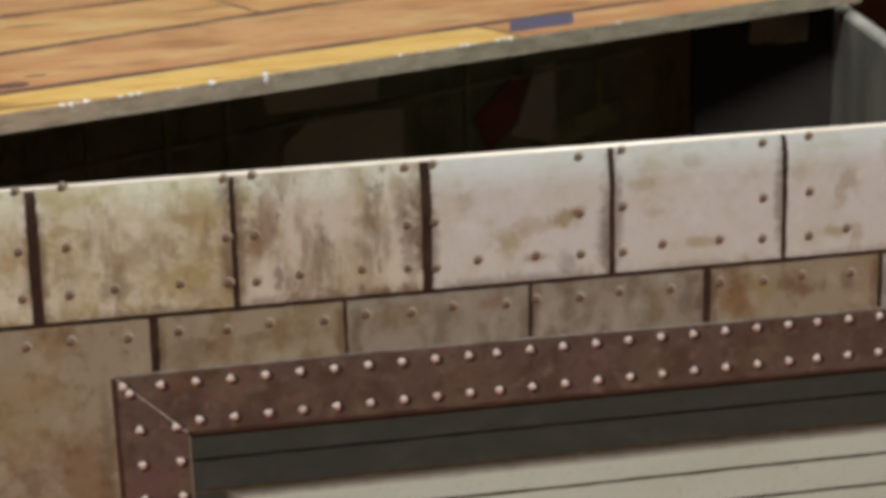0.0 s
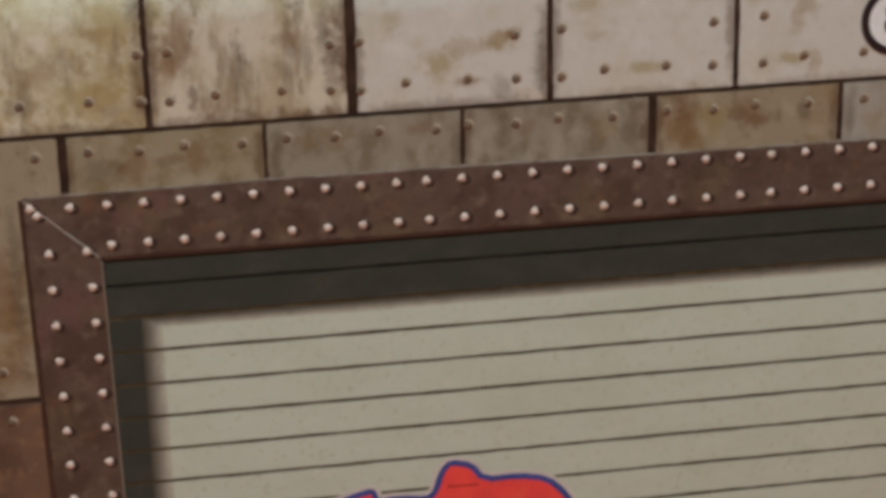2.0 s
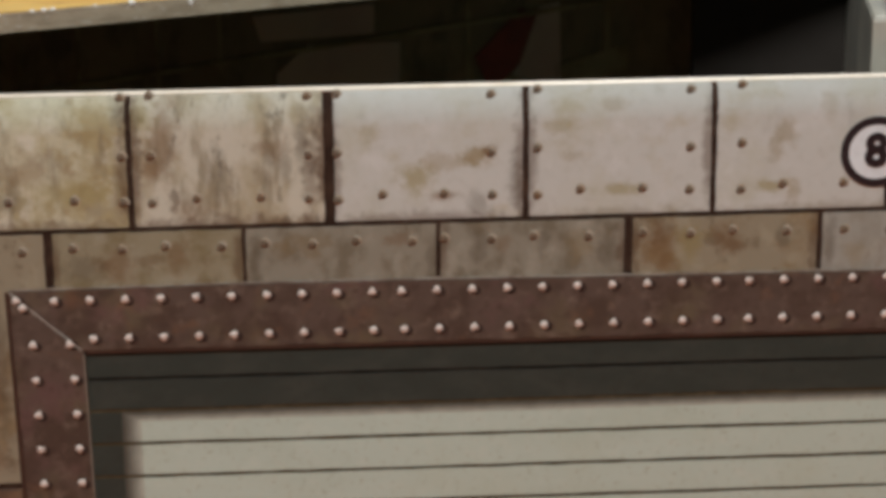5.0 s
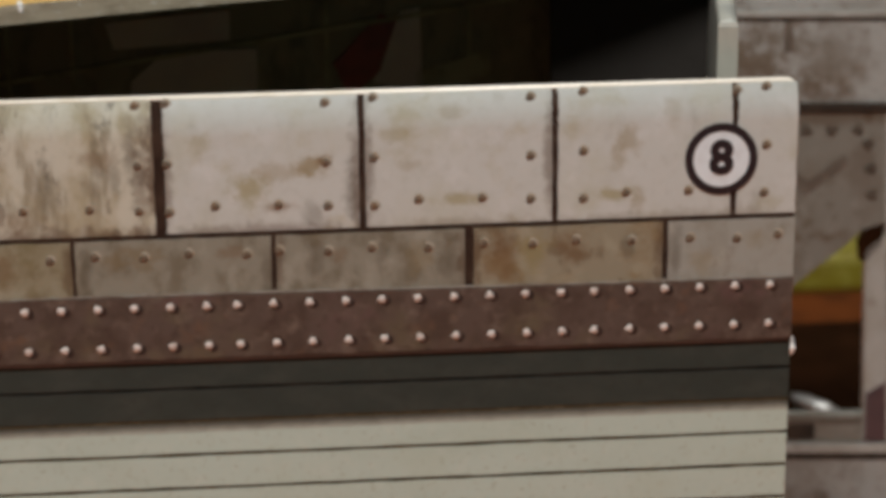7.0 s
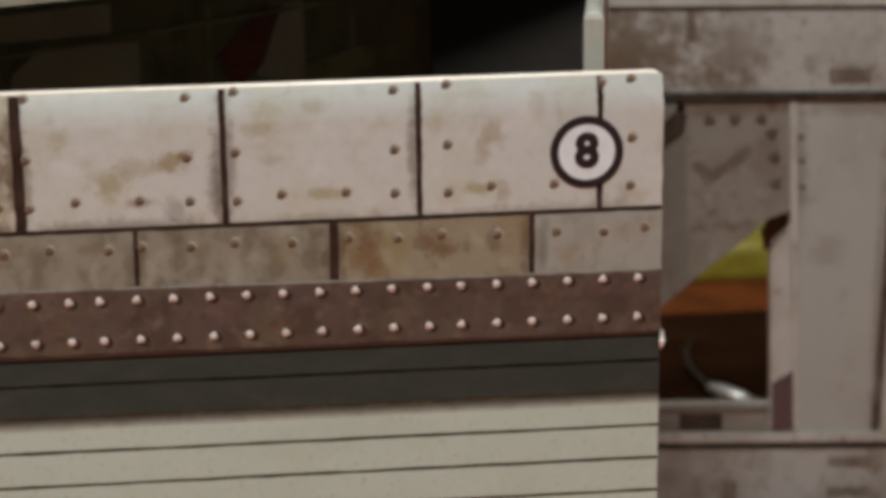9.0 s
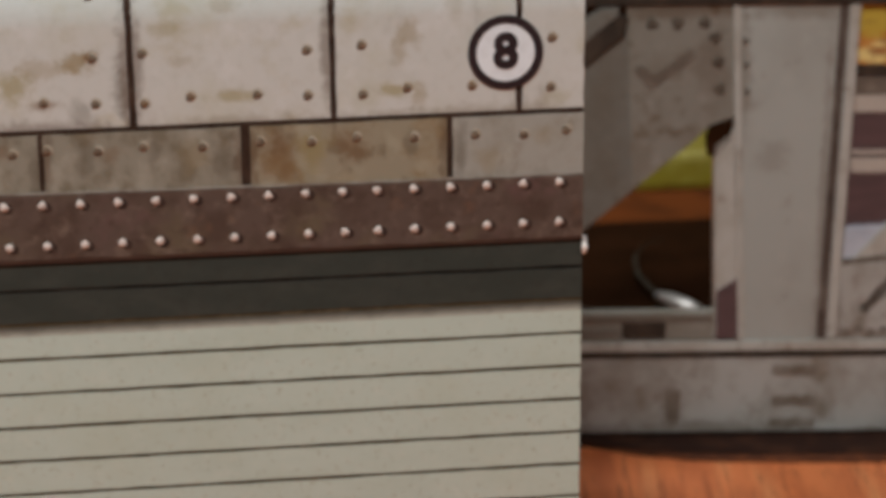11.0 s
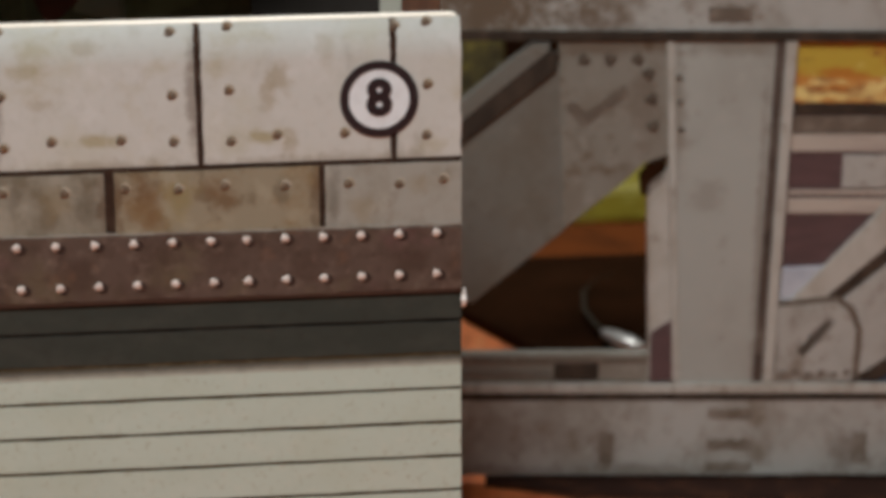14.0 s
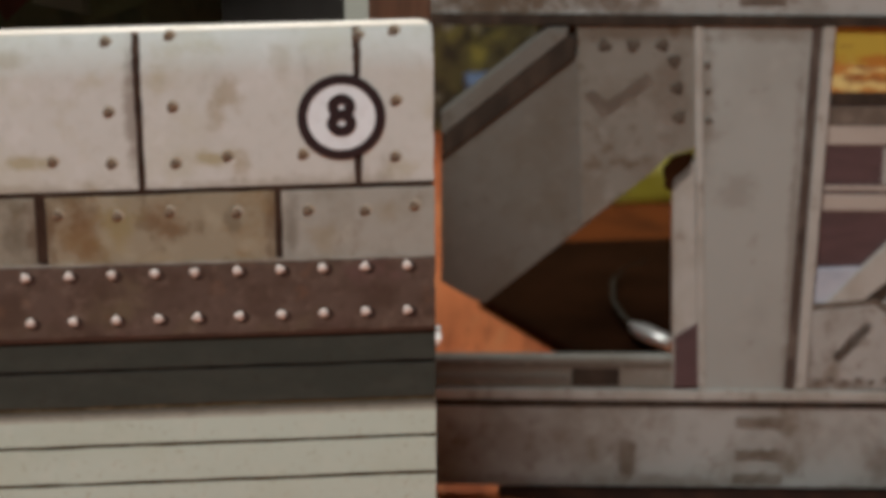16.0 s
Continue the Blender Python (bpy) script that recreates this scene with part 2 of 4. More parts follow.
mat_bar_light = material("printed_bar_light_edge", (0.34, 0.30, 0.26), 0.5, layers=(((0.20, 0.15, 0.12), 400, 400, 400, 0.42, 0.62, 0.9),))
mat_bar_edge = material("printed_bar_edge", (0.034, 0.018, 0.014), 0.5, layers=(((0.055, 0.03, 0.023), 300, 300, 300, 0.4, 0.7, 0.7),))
mat_bar_rivet = material("printed_steel_rivet", (0.64, 0.585, 0.55), 0.45, 0.0, layers=(((0.40, 0.32, 0.28), 900, 900, 900, 0.48, 0.68, 0.7),), vary=0.3, spec=0.4)
mat_rivet_shade = material("printed_rivet_shade", (0.04, 0.026, 0.022), 0.7, spec=0.1, layers=(((0.075, 0.05, 0.04), 1100, 1100, 1100, 0.45, 0.65, 0.8),), vary=0.3)
mat_faint_rivet = material("printed_faint_rivet", (0.125, 0.092, 0.066), 0.75, spec=0.15, layers=(((0.21, 0.16, 0.115), 1200, 1200, 1200, 0.42, 0.65, 0.9),), vary=0.3)
mat_stud = material("printed_girder_stud", (0.085, 0.066, 0.052), 0.8, spec=0.12, layers=(((0.14, 0.115, 0.09), 500, 500, 500, 0.42, 0.66, 0.8),), vary=0.2)
mat_plate_rivet = material("printed_dark_rivet", (0.135, 0.105, 0.08), 0.75, spec=0.15, layers=(((0.19, 0.115, 0.065), 1200, 1200, 1200, 0.45, 0.65, 0.8),), vary=0.3)
mat_plate_boss = material("printed_boss", (0.36, 0.325, 0.265), 0.7, spec=0.15, layers=(((0.30, 0.245, 0.17), 1200, 1200, 1200, 0.45, 0.65, 0.8),), vary=0.3)
mat_slat = material("printed_shutter_slat", (0.505, 0.57, 0.53), 0.42, layers=(
    ((0.47, 0.53, 0.485), 60, 60, 200, 0.42, 0.68, 0.8), ((0.58, 0.60, 0.555), 700, 700, 700, 0.5, 0.75, 0.45), ((0.35, 0.34, 0.28), 1500, 1500, 1500, 0.54, 0.74, 0.6), ((0.47, 0.51, 0.44), 90, 90, 90, 0.5, 0.66, 0.35)), tone=(0.925, 1.03, 1.01), bump=0.1, coat=0.1)
# shadow of the surround put into colour: dark slats and fading steps
mat_slat_shadow = material("printed_shadow_slat", (0.034, 0.044, 0.039), 0.55, spec=0.2, layers=(
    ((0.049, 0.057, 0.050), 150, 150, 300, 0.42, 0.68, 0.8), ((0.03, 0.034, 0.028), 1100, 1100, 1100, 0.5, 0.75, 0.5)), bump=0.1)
SHADOW_SLAT, PALE_SLAT = (0.036, 0.044, 0.039), (0.505, 0.565, 0.505)
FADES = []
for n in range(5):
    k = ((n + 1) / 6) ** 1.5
    c = [a + (b - a) * k for a, b in zip(SHADOW_SLAT, PALE_SLAT)]
    FADES.append(material("printed_shadow_step_" + "abcde"[n], c, 0.42, layers=(([v * 0.75 for v in c], 500, 500, 500, 0.42, 0.68, 0.8),)))
mat_groove_shadow = material("printed_shadow_groove", (0.010, 0.009, 0.008), 0.8, spec=0.1, layers=(((0.03, 0.026, 0.021), 200, 200, 900, 0.4, 0.65, 0.8),))
mat_groove_brown = material("printed_brown_line", (0.062, 0.047, 0.024), 0.8, spec=0.1, layers=(((0.12, 0.098, 0.06), 400, 400, 900, 0.45, 0.66, 0.8),))
mat_white_ink = material("printed_white_disc", (0.70, 0.77, 0.82), 0.38, layers=(((0.61, 0.66, 0.70), 900, 900, 900, 0.45, 0.7, 0.6),), coat=0.15)
mat_black_ink = material("printed_black_ink", (0.013, 0.011, 0.016), 0.4, layers=(((0.025, 0.02, 0.025), 900, 900, 900, 0.45, 0.7, 0.6),))
mat_red_ink = material("printed_red_ink", (0.82, 0.075, 0.072), 0.4, layers=(((0.66, 0.05, 0.06), 120, 120, 120, 0.45, 0.62, 0.8), ((0.80, 0.14, 0.075), 200, 200, 200, 0.54, 0.70, 0.6)), coat=0.1)
mat_blue_ink = material("printed_blue_ink", (0.02, 0.06, 0.27), 0.4, layers=(((0.05, 0.08, 0.36), 300, 300, 300, 0.45, 0.65, 0.7),))
mat_halo = material("printed_pale_rim", (0.56, 0.56, 0.55), 0.4, layers=(((0.46, 0.49, 0.46), 300, 300, 300, 0.4, 0.65, 0.8),))
mat_red_line = material("printed_dark_red", (0.30, 0.022, 0.025), 0.45, layers=(((0.42, 0.035, 0.03), 300, 300, 300, 0.45, 0.65, 0.8),))
mat_violet_ink = material("printed_violet_ink", (0.055, 0.025, 0.10), 0.4, layers=(((0.03, 0.02, 0.08), 300, 300, 300, 0.45, 0.65, 0.7),))
mat_core = material("card_core", (0.35, 0.30, 0.22), 0.75, layers=(((0.22, 0.18, 0.125), 260, 260, 900, 0.42, 0.66, 0.8), ((0.46, 0.44, 0.39), 900, 900, 1800, 0.55, 0.7, 0.7)), bump=0.6)
mat_torn_and_glint = material("torn_paper_and_glint", (0.88, 0.87, 0.85), 0.8, layers=(((0.62, 0.61, 0.58), 2500, 2500, 2500, 0.4, 0.7, 0.8),), bump=0.5)
mat_grey_card = material("grey_card_face", (0.42, 0.41, 0.355), 0.5, layers=(((0.22, 0.22, 0.21), 120, 120, 60, 0.42, 0.68, 0.8), ((0.40, 0.39, 0.34), 900, 900, 900, 0.5, 0.72, 0.6)), bump=0.15)
mat_inner = material("printed_dark_inside", (0.21, 0.22, 0.135), 0.6, layers=(((0.29, 0.305, 0.19), 60, 60, 90, 0.45, 0.7, 0.8), ((0.12, 0.125, 0.08), 250, 250, 120, 0.45, 0.65, 0.8)))
mat_inner_flap = material("printed_dark_grey_flap", (0.04, 0.034, 0.03), 0.8, spec=0.15, layers=(((0.03, 0.025, 0.022), 90, 90, 90, 0.42, 0.68, 0.8),))
mat_in_grey = material("printed_inside_grey", (0.48, 0.51, 0.42), 0.55, layers=(((0.42, 0.42, 0.38), 150, 150, 150, 0.42, 0.66, 0.8),))
mat_in_olive = material("printed_inside_olive", (0.30, 0.33, 0.19), 0.55, layers=(((0.17, 0.18, 0.095), 150, 150, 150, 0.42, 0.62, 0.9),))
mat_in_brown = material("printed_inside_brown", (0.30, 0.21, 0.13), 0.7, layers=(((0.17, 0.12, 0.075), 200, 200, 200, 0.42, 0.64, 0.9),))
mat_in_red = material("printed_inside_red", (0.22, 0.06, 0.04), 0.55, layers=(((0.12, 0.04, 0.03), 150, 150, 150, 0.42, 0.66, 0.8),))
mat_plank_line = material("printed_plank_line", (0.12, 0.06, 0.04), 0.5, layers=(((0.30, 0.16, 0.07), 60, 90, 60, 0.44, 0.64, 0.9), ((0.07, 0.035, 0.04), 120, 120, 120, 0.55, 0.68, 0.8)))
PLANKS = []
for n, (c, d) in enumerate((((0.86, 0.56, 0.18), (0.74, 0.42, 0.12)), ((0.70, 0.39, 0.18), (0.58, 0.27, 0.12)), ((0.78, 0.46, 0.19), (0.64, 0.32, 0.13)))):
    PLANKS.append(material("printed_plank_" + "abc"[n], c, 0.33, layers=(
        (d, 60, 150, 70, 0.42, 0.64, 0.9), ((0.17, 0.08, 0.04), 80, 330, 110, 0.55, 0.70, 0.7), ((0.76, 0.58, 0.26), 110, 260, 110, 0.54, 0.70, 0.6), ((0.13, 0.065, 0.04), 300, 900, 420, 0.58, 0.74, 0.6)), bump=0.12, coat=0.2, vary=0.2))
mat_table = material("varnished_orange_wood", (0.80, 0.24, 0.084), 0.42, turn=9.0, layers=(
    ((0.50, 0.125, 0.042), 110, 16, 60, 0.42, 0.64, 0.9), ((0.82, 0.34, 0.14), 260, 30, 100, 0.52, 0.74, 0.7), ((0.36, 0.09, 0.03), 480, 44, 160, 0.53, 0.68, 0.75), ((0.28, 0.075, 0.028), 1100, 110, 200, 0.54, 0.72, 0.6)), bump=0.15, coat=0.05, spec=0.25)
BROWN, DUN = (0.10, 0.062, 0.038), (0.15, 0.115, 0.085)
# broad DUN and BROWN patches make the beams darker towards their left ends
mat_girder = material("printed_girder_grey", (0.40, 0.392, 0.38), 0.45, tone=STEEL, layers=(
    ((0.285, 0.268, 0.245), 75, 75, 60, 0.42, 0.64, 0.9), ((0.15, 0.11, 0.075), 150, 150, 120, 0.55, 0.70, 0.65), ((0.40, 0.385, 0.37), 300, 300, 300, 0.5, 0.70, 0.55), ((0.19, 0.15, 0.115), 420, 420, 420, 0.54, 0.72, 0.55)), bump=0.15, vary=0.05, spots=[
    (DUN, 94.0, -85.5, 16.0, 4.5, 0.35), (BROWN, 92.0, -92.2, 15.0, 1.0, 0.4), (BROWN, 109.5, -88.5, 2.4, 3.4, 0.5), (DUN, 118.0, -92.4, 12.0, 1.6, 0.6), (BROWN, 150.0, -89.0, 3.0, 4.0, 0.5), (DUN, 145.0, -94.0, 12.0, 1.4, 0.6),
    (DUN, 90.0, -12.0, 16.0, 9.0, 0.95), (BROWN, 88.0, -15.0, 10.0, 5.0, 0.5), (BROWN, 107.0, -16.5, 7.0, 2.2, 0.6), (DUN, 108.0, -10.0, 8.0, 6.0, 0.5), (BROWN, 128.0, -15.0, 4.2, 2.0, 0.6), (DUN, 125.0, -45.0, 3.0, 4.0, 0.35), (BROWN, 133.6, -50.0, 0.8, 26.0, 0.45), (DUN, 131.0, -21.0, 8.0, 1.8, 0.5), (BROWN, 136.0, -72.0, 1.6, 6.0, 0.5), (DUN, 120.5, -30.0, 1.4, 9.0, 0.5), (BROWN, 142.0, -75.6, 6.0, 1.2, 0.6)])
mat_column = material("printed_column_grey", (0.37, 0.372, 0.355), 0.45, tone=STEEL, layers=(
    ((0.325, 0.32, 0.30), 60, 60, 45, 0.44, 0.68, 0.8), ((0.40, 0.39, 0.37), 260, 260, 260, 0.52, 0.72, 0.5), ((0.20, 0.165, 0.13), 300, 300, 300, 0.60, 0.74, 0.5)), bump=0.15, spots=[
    (DUN, 125.0, -45.0, 3.0, 3.0, 0.3), (BROWN, 133.6, -50.0, 0.8, 26.0, 0.4), (DUN, 129.0, -20.5, 9.0, 1.5, 0.5), (BROWN, 136.0, -72.0, 1.6, 6.0, 0.45), (DUN, 119.8, -30.0, 1.2, 9.0, 0.5)])
mat_gusset = material("printed_gusset_grey", (0.222, 0.203, 0.178), 0.48, tone=STEEL, layers=(
    ((0.18, 0.158, 0.132), 75, 75, 60, 0.42, 0.64, 0.9), ((0.30, 0.28, 0.255), 260, 260, 260, 0.52, 0.70, 0.5), ((0.115, 0.08, 0.052), 240, 240, 240, 0.54, 0.68, 0.75)), bump=0.15, vary=0.05, spots=[
    (BROWN, 109.0, -20.4, 10.0, 1.5, 0.6), (BROWN, 114.6, -29.0, 2.4, 8.0, 0.45), (DUN, 107.0, -30.0, 5.0, 3.2, 0.4), (DUN, 103.0, -45.0, 2.4, 6.0, 0.4)])
mat_girder_dim = material("printed_girder_dim", (0.158, 0.146, 0.130), 0.5, tone=STEEL, layers=(((0.13, 0.11, 0.088), 75, 75, 60, 0.42, 0.66, 0.85), ((0.20, 0.185, 0.165), 300, 300, 300, 0.5, 0.72, 0.5), ((0.10, 0.078, 0.056), 420, 420, 420, 0.55, 0.72, 0.5)), bump=0.15, vary=0.05)
mat_girder_light = material("printed_girder_light", (0.46, 0.44, 0.415), 0.45, tone=STEEL, layers=(((0.36, 0.33, 0.295), 160, 160, 90, 0.42, 0.66, 0.85), ((0.18, 0.13, 0.09), 300, 300, 200, 0.56, 0.72, 0.6)), vary=0.1)
mat_girder_dark = material("printed_girder_dark", (0.036, 0.027, 0.021), 0.8, spec=0.12, layers=(((0.075, 0.052, 0.038), 250, 250, 90, 0.42, 0.68, 0.8),), vary=0.1)
mat_edge_brown = material("printed_worn_edge", (0.085, 0.062, 0.052), 0.7, spec=0.15, layers=(((0.16, 0.13, 0.11), 300, 300, 120, 0.46, 0.64, 0.8), ((0.045, 0.03, 0.025), 240, 240, 160, 0.5, 0.66, 0.8)))
mat_smudge = material("printed_grey_smudge", (0.115, 0.096, 0.078), 0.5, layers=(((0.22, 0.19, 0.16), 300, 300, 300, 0.48, 0.70, 0.8),), vary=0.1)
mat_smudge_soft = material("printed_soft_smudge", (0.135, 0.115, 0.092), 0.5, layers=(((0.22, 0.20, 0.175), 260, 260, 260, 0.42, 0.62, 0.9),), vary=0.1)
mat_stripe_purple = material("printed_purple_brown", (0.098, 0.06, 0.065), 0.5, layers=(((0.068, 0.045, 0.05), 90, 90, 500, 0.42, 0.66, 0.8),), vary=0.1)
mat_stripe_white = material("printed_off_white", (0.46, 0.40, 0.36), 0.5, tone=STEEL, layers=(((0.36, 0.30, 0.27), 90, 90, 500, 0.42, 0.66, 0.8),), vary=0.1)
mat_yellow = material("yellow_card", (0.46, 0.33, 0.05), 0.35, layers=(((0.42, 0.16, 0.03), 130, 130, 260, 0.47, 0.60, 0.9), ((0.62, 0.5, 0.16), 140, 140, 240, 0.54, 0.68, 0.8), ((0.16, 0.07, 0.03), 200, 200, 300, 0.57, 0.70, 0.7)))
mat_orange = material("orange_card", (0.48, 0.21, 0.05), 0.35, layers=(((0.74, 0.60, 0.24), 110, 110, 320, 0.48, 0.60, 0.95), ((0.24, 0.08, 0.03), 150, 150, 300, 0.54, 0.68, 0.8)))
mat_olive_yellow = material("olive_yellow_plastic", (0.30, 0.255, 0.025), 0.5, layers=(((0.26, 0.20, 0.02), 120, 120, 120, 0.42, 0.60, 0.9), ((0.40, 0.36, 0.07), 200, 200, 200, 0.52, 0.66, 0.7)))
mat_olive_dark = material("dark_olive_card", (0.10, 0.085, 0.03), 0.6, layers=(((0.30, 0.26, 0.05), 150, 150, 110, 0.52, 0.64, 0.9), ((0.03, 0.022, 0.012), 200, 200, 200, 0.50, 0.62, 0.9), ((0.30, 0.28, 0.24), 260, 260, 260, 0.60, 0.70, 0.7)))
mat_blue = material("pale_blue_card", (0.075, 0.12, 0.22), 0.5, layers=(((0.14, 0.2, 0.32), 90, 90, 90, 0.42, 0.66, 0.8),))
mat_pale_blue = material("printed_pale_blue", (0.46, 0.50, 0.57), 0.5, layers=(((0.33, 0.38, 0.47), 120, 120, 120, 0.42, 0.66, 0.8),))
mat_violet = material("printed_violet", (0.10, 0.095, 0.16), 0.4, layers=(((0.12, 0.09, 0.10), 150, 150, 150, 0.45, 0.62, 0.9),))
mat_navy = material("navy_card", (0.022, 0.05, 0.10), 0.5, layers=(((0.02, 0.03, 0.07), 90, 90, 90, 0.42, 0.66, 0.8),))
# colour of the feet, and of the shade laid under the beam
mat_foot_and_shadow = material("dark_foot_and_shadow", (0.032, 0.015, 0.011), 0.8, spec=0.1, layers=(((0.07, 0.03, 0.018), 160, 160, 160, 0.45, 0.66, 0.8),))
mat_shadow_fringe = material("red_brown_shadow_fringe", (0.115, 0.045, 0.026), 0.9, spec=0.05, layers=(((0.20, 0.07, 0.032), 300, 300, 160, 0.46, 0.66, 0.8), ((0.05, 0.024, 0.016), 140, 140, 160, 0.48, 0.66, 0.8)))
mat_table_shade = material("brown_table_shade", (0.155, 0.044, 0.012), 0.95, spec=0.02, layers=(((0.07, 0.024, 0.009), 60, 60, 60, 0.42, 0.66, 0.8),))
mat_black = material("near_black_brown", (0.021, 0.0085, 0.0035), 0.95, spec=0.015, layers=(((0.036, 0.014, 0.006), 60, 60, 60, 0.42, 0.66, 0.8),))
mat_steel = material("bright_steel", (0.9, 0.89, 0.86), 0.42, 0.7, layers=(((0.8, 0.79, 0.76), 400, 400, 400, 0.42, 0.66, 0.6),))
mat_loop = material("dull_wire", (0.06, 0.054, 0.036), 0.5, 0.3, layers=(((0.06, 0.05, 0.035), 150, 150, 150, 0.42, 0.66, 0.8),))
mat_wall = material("room_wall_paint", (0.42, 0.38, 0.32), 0.8, layers=(((0.36, 0.32, 0.27), 3, 3, 3, 0.4, 0.7, 0.8),))
mat_wall_dark = material("room_wall_dark", (0.035, 0.028, 0.022), 0.8, layers=(((0.05, 0.04, 0.03), 3, 3, 3, 0.4, 0.7, 0.8),))
mat_ceiling = material("ceiling_paint", (0.7, 0.67, 0.62), 0.85, layers=(((0.63, 0.6, 0.55), 3, 3, 3, 0.4, 0.7, 0.8),))


# ---- geometry helpers; the plan is in millimetres, BASE is the table under the print's first joint line ----
BASE = 95.0


def part(name, bm, mat, parent=None, label=""):
    me = bpy.data.meshes.new(name)
    for v in bm.verts:
        v.co /= 1000
    bmesh.ops.recalc_face_normals(bm, faces=bm.faces)
    bm.to_mesh(me)
    bm.free()
    me.materials.append(mat)
    ob = new(name, me)
    ob.parent = parent
    return tagged(ob, label)


def empty(name, label, category, group="", kind=""):
    return tagged(new(name), label, category, group, kind)


def box(x0, x1, y0, y1, z0, z1, bevel=0.0, segs=2):
    bm = bmesh.new()
    bmesh.ops.create_cube(bm, size=1)
    for v in bm.verts:
        v.co = Vector(((x0 + x1) / 2 + v.co.x * (x1 - x0), (y0 + y1) / 2 + v.co.y * (y1 - y0), (z0 + z1) / 2 + v.co.z * (z1 - z0)))
    if bevel:
        bmesh.ops.bevel(bm, geom=bm.edges[:], offset=bevel, segments=segs, affect="EDGES", profile=0.5)
    return bm


def sheet(points, y0, y1, bevel=0.0):
    """A card cut to an outline of (x, z), from y0 (front) to y1; bevel rounds its front edges."""
    bm = bmesh.new()
    front = [bm.verts.new((x, y0, z)) for x, z in points]
    back = [bm.verts.new((x, y1, z)) for x, z in points]
    bm.faces.new(front)
    bm.faces.new(back[::-1])
    n = len(points)
    for i in range(n):
        bm.faces.new((front[i], back[i], back[(i + 1) % n], front[(i + 1) % n]))
    if bevel:
        edges = [e for e in bm.edges if all(v in front for v in e.verts)]
        bmesh.ops.bevel(bm, geom=edges, offset=bevel, segments=2, affect="EDGES", profile=0.5)
    return bm


def slab(points, z0, z1, bevel=0.0):
    """The same lying flat: an outline of (x, y), from z0 up to z1, rounded along its top."""
    bm = bmesh.new()
    top = [bm.verts.new((x, y, z1)) for x, y in points]
    low = [bm.verts.new((x, y, z0)) for x, y in points]
    bm.faces.new(top)
    bm.faces.new(low[::-1])
    n = len(points)
    for i in range(n):
        bm.faces.new((top[i], low[i], low[(i + 1) % n], top[(i + 1) % n]))
    if bevel:
        edges = [e for e in bm.edges if all(v in top for v in e.verts)]
        bmesh.ops.bevel(bm, geom=edges, offset=bevel, segments=2, affect="EDGES", profile=0.5)
    return bm


def ring(cx, cz, r0, r1, y0, y1, n=48):
    bm = bmesh.new()
    loops = []
    for r, y in ((r0, y1), (r0, y0), (r1, y0), (r1, y1)):
        loops.append([bm.verts.new((cx + r * math.cos(2 * math.pi * i / n), y, cz + r * math.sin(2 * math.pi * i / n))) for i in range(n)])
    for a, b in zip(loops, loops[1:] + loops[:1]):
        for i in range(n):
            bm.faces.new((a[i], a[(i + 1) % n], b[(i + 1) % n], b[i]))
    return bm


def circle(cx, cz, rx, rz, n=40):
    return [(cx + rx * math.cos(2 * math.pi * i / n), cz + rz * math.sin(2 * math.pi * i / n)) for i in range(n)]


def dome_mesh(name, r, h, mat, n=10, lobe=0.0):
    """A low rivet head that faces the viewer, on its own centre; lobe pulls it into three blunt corners."""
    bm = bmesh.new()
    loops = []
    for k in range(4):
        a = k / 4 * math.pi / 2
        q = [r * math.cos(a) * (1 + lobe * math.cos(6 * math.pi * i / n + 0.8)) for i in range(n)]
        loops.append([bm.verts.new((q[i] * math.cos(2 * math.pi * i / n), -h * math.sin(a), q[i] * math.sin(2 * math.pi * i / n))) for i in range(n)])
    tip = bm.verts.new((0, -h, 0))
    for a, b in zip(loops, loops[1:]):
        for i in range(n):
            bm.faces.new((a[i], a[(i + 1) % n], b[(i + 1) % n], b[i]))
    for i in range(n):
        bm.faces.new((loops[-1][i], loops[-1][(i + 1) % n], tip))
    bmesh.ops.recalc_face_normals(bm, faces=bm.faces)
    for v in bm.verts:
        v.co /= 1000
    me = bpy.data.meshes.new(name)
    bm.to_mesh(me)
    bm.free()
    me.polygons.foreach_set("use_smooth", [True] * len(me.polygons))
    me.materials.append(mat)
    return me


def rivet(me, x, z, y, parent, turn=0.0):
    ob = new("rivet", me)
    ob.parent = parent
    ob.matrix_basis = pose(x / 1000, y / 1000, (z + BASE) / 1000, 0, turn, 0)
    return ob


# how the front stands on the table: it leans a little forward and is turned a little
STAND = pose(0.003072, 0.003566, -0.002921, 0.8142, -0.4474, -0.8745)


def Z(points):
    return [(x, z + BASE) for x, z in points]


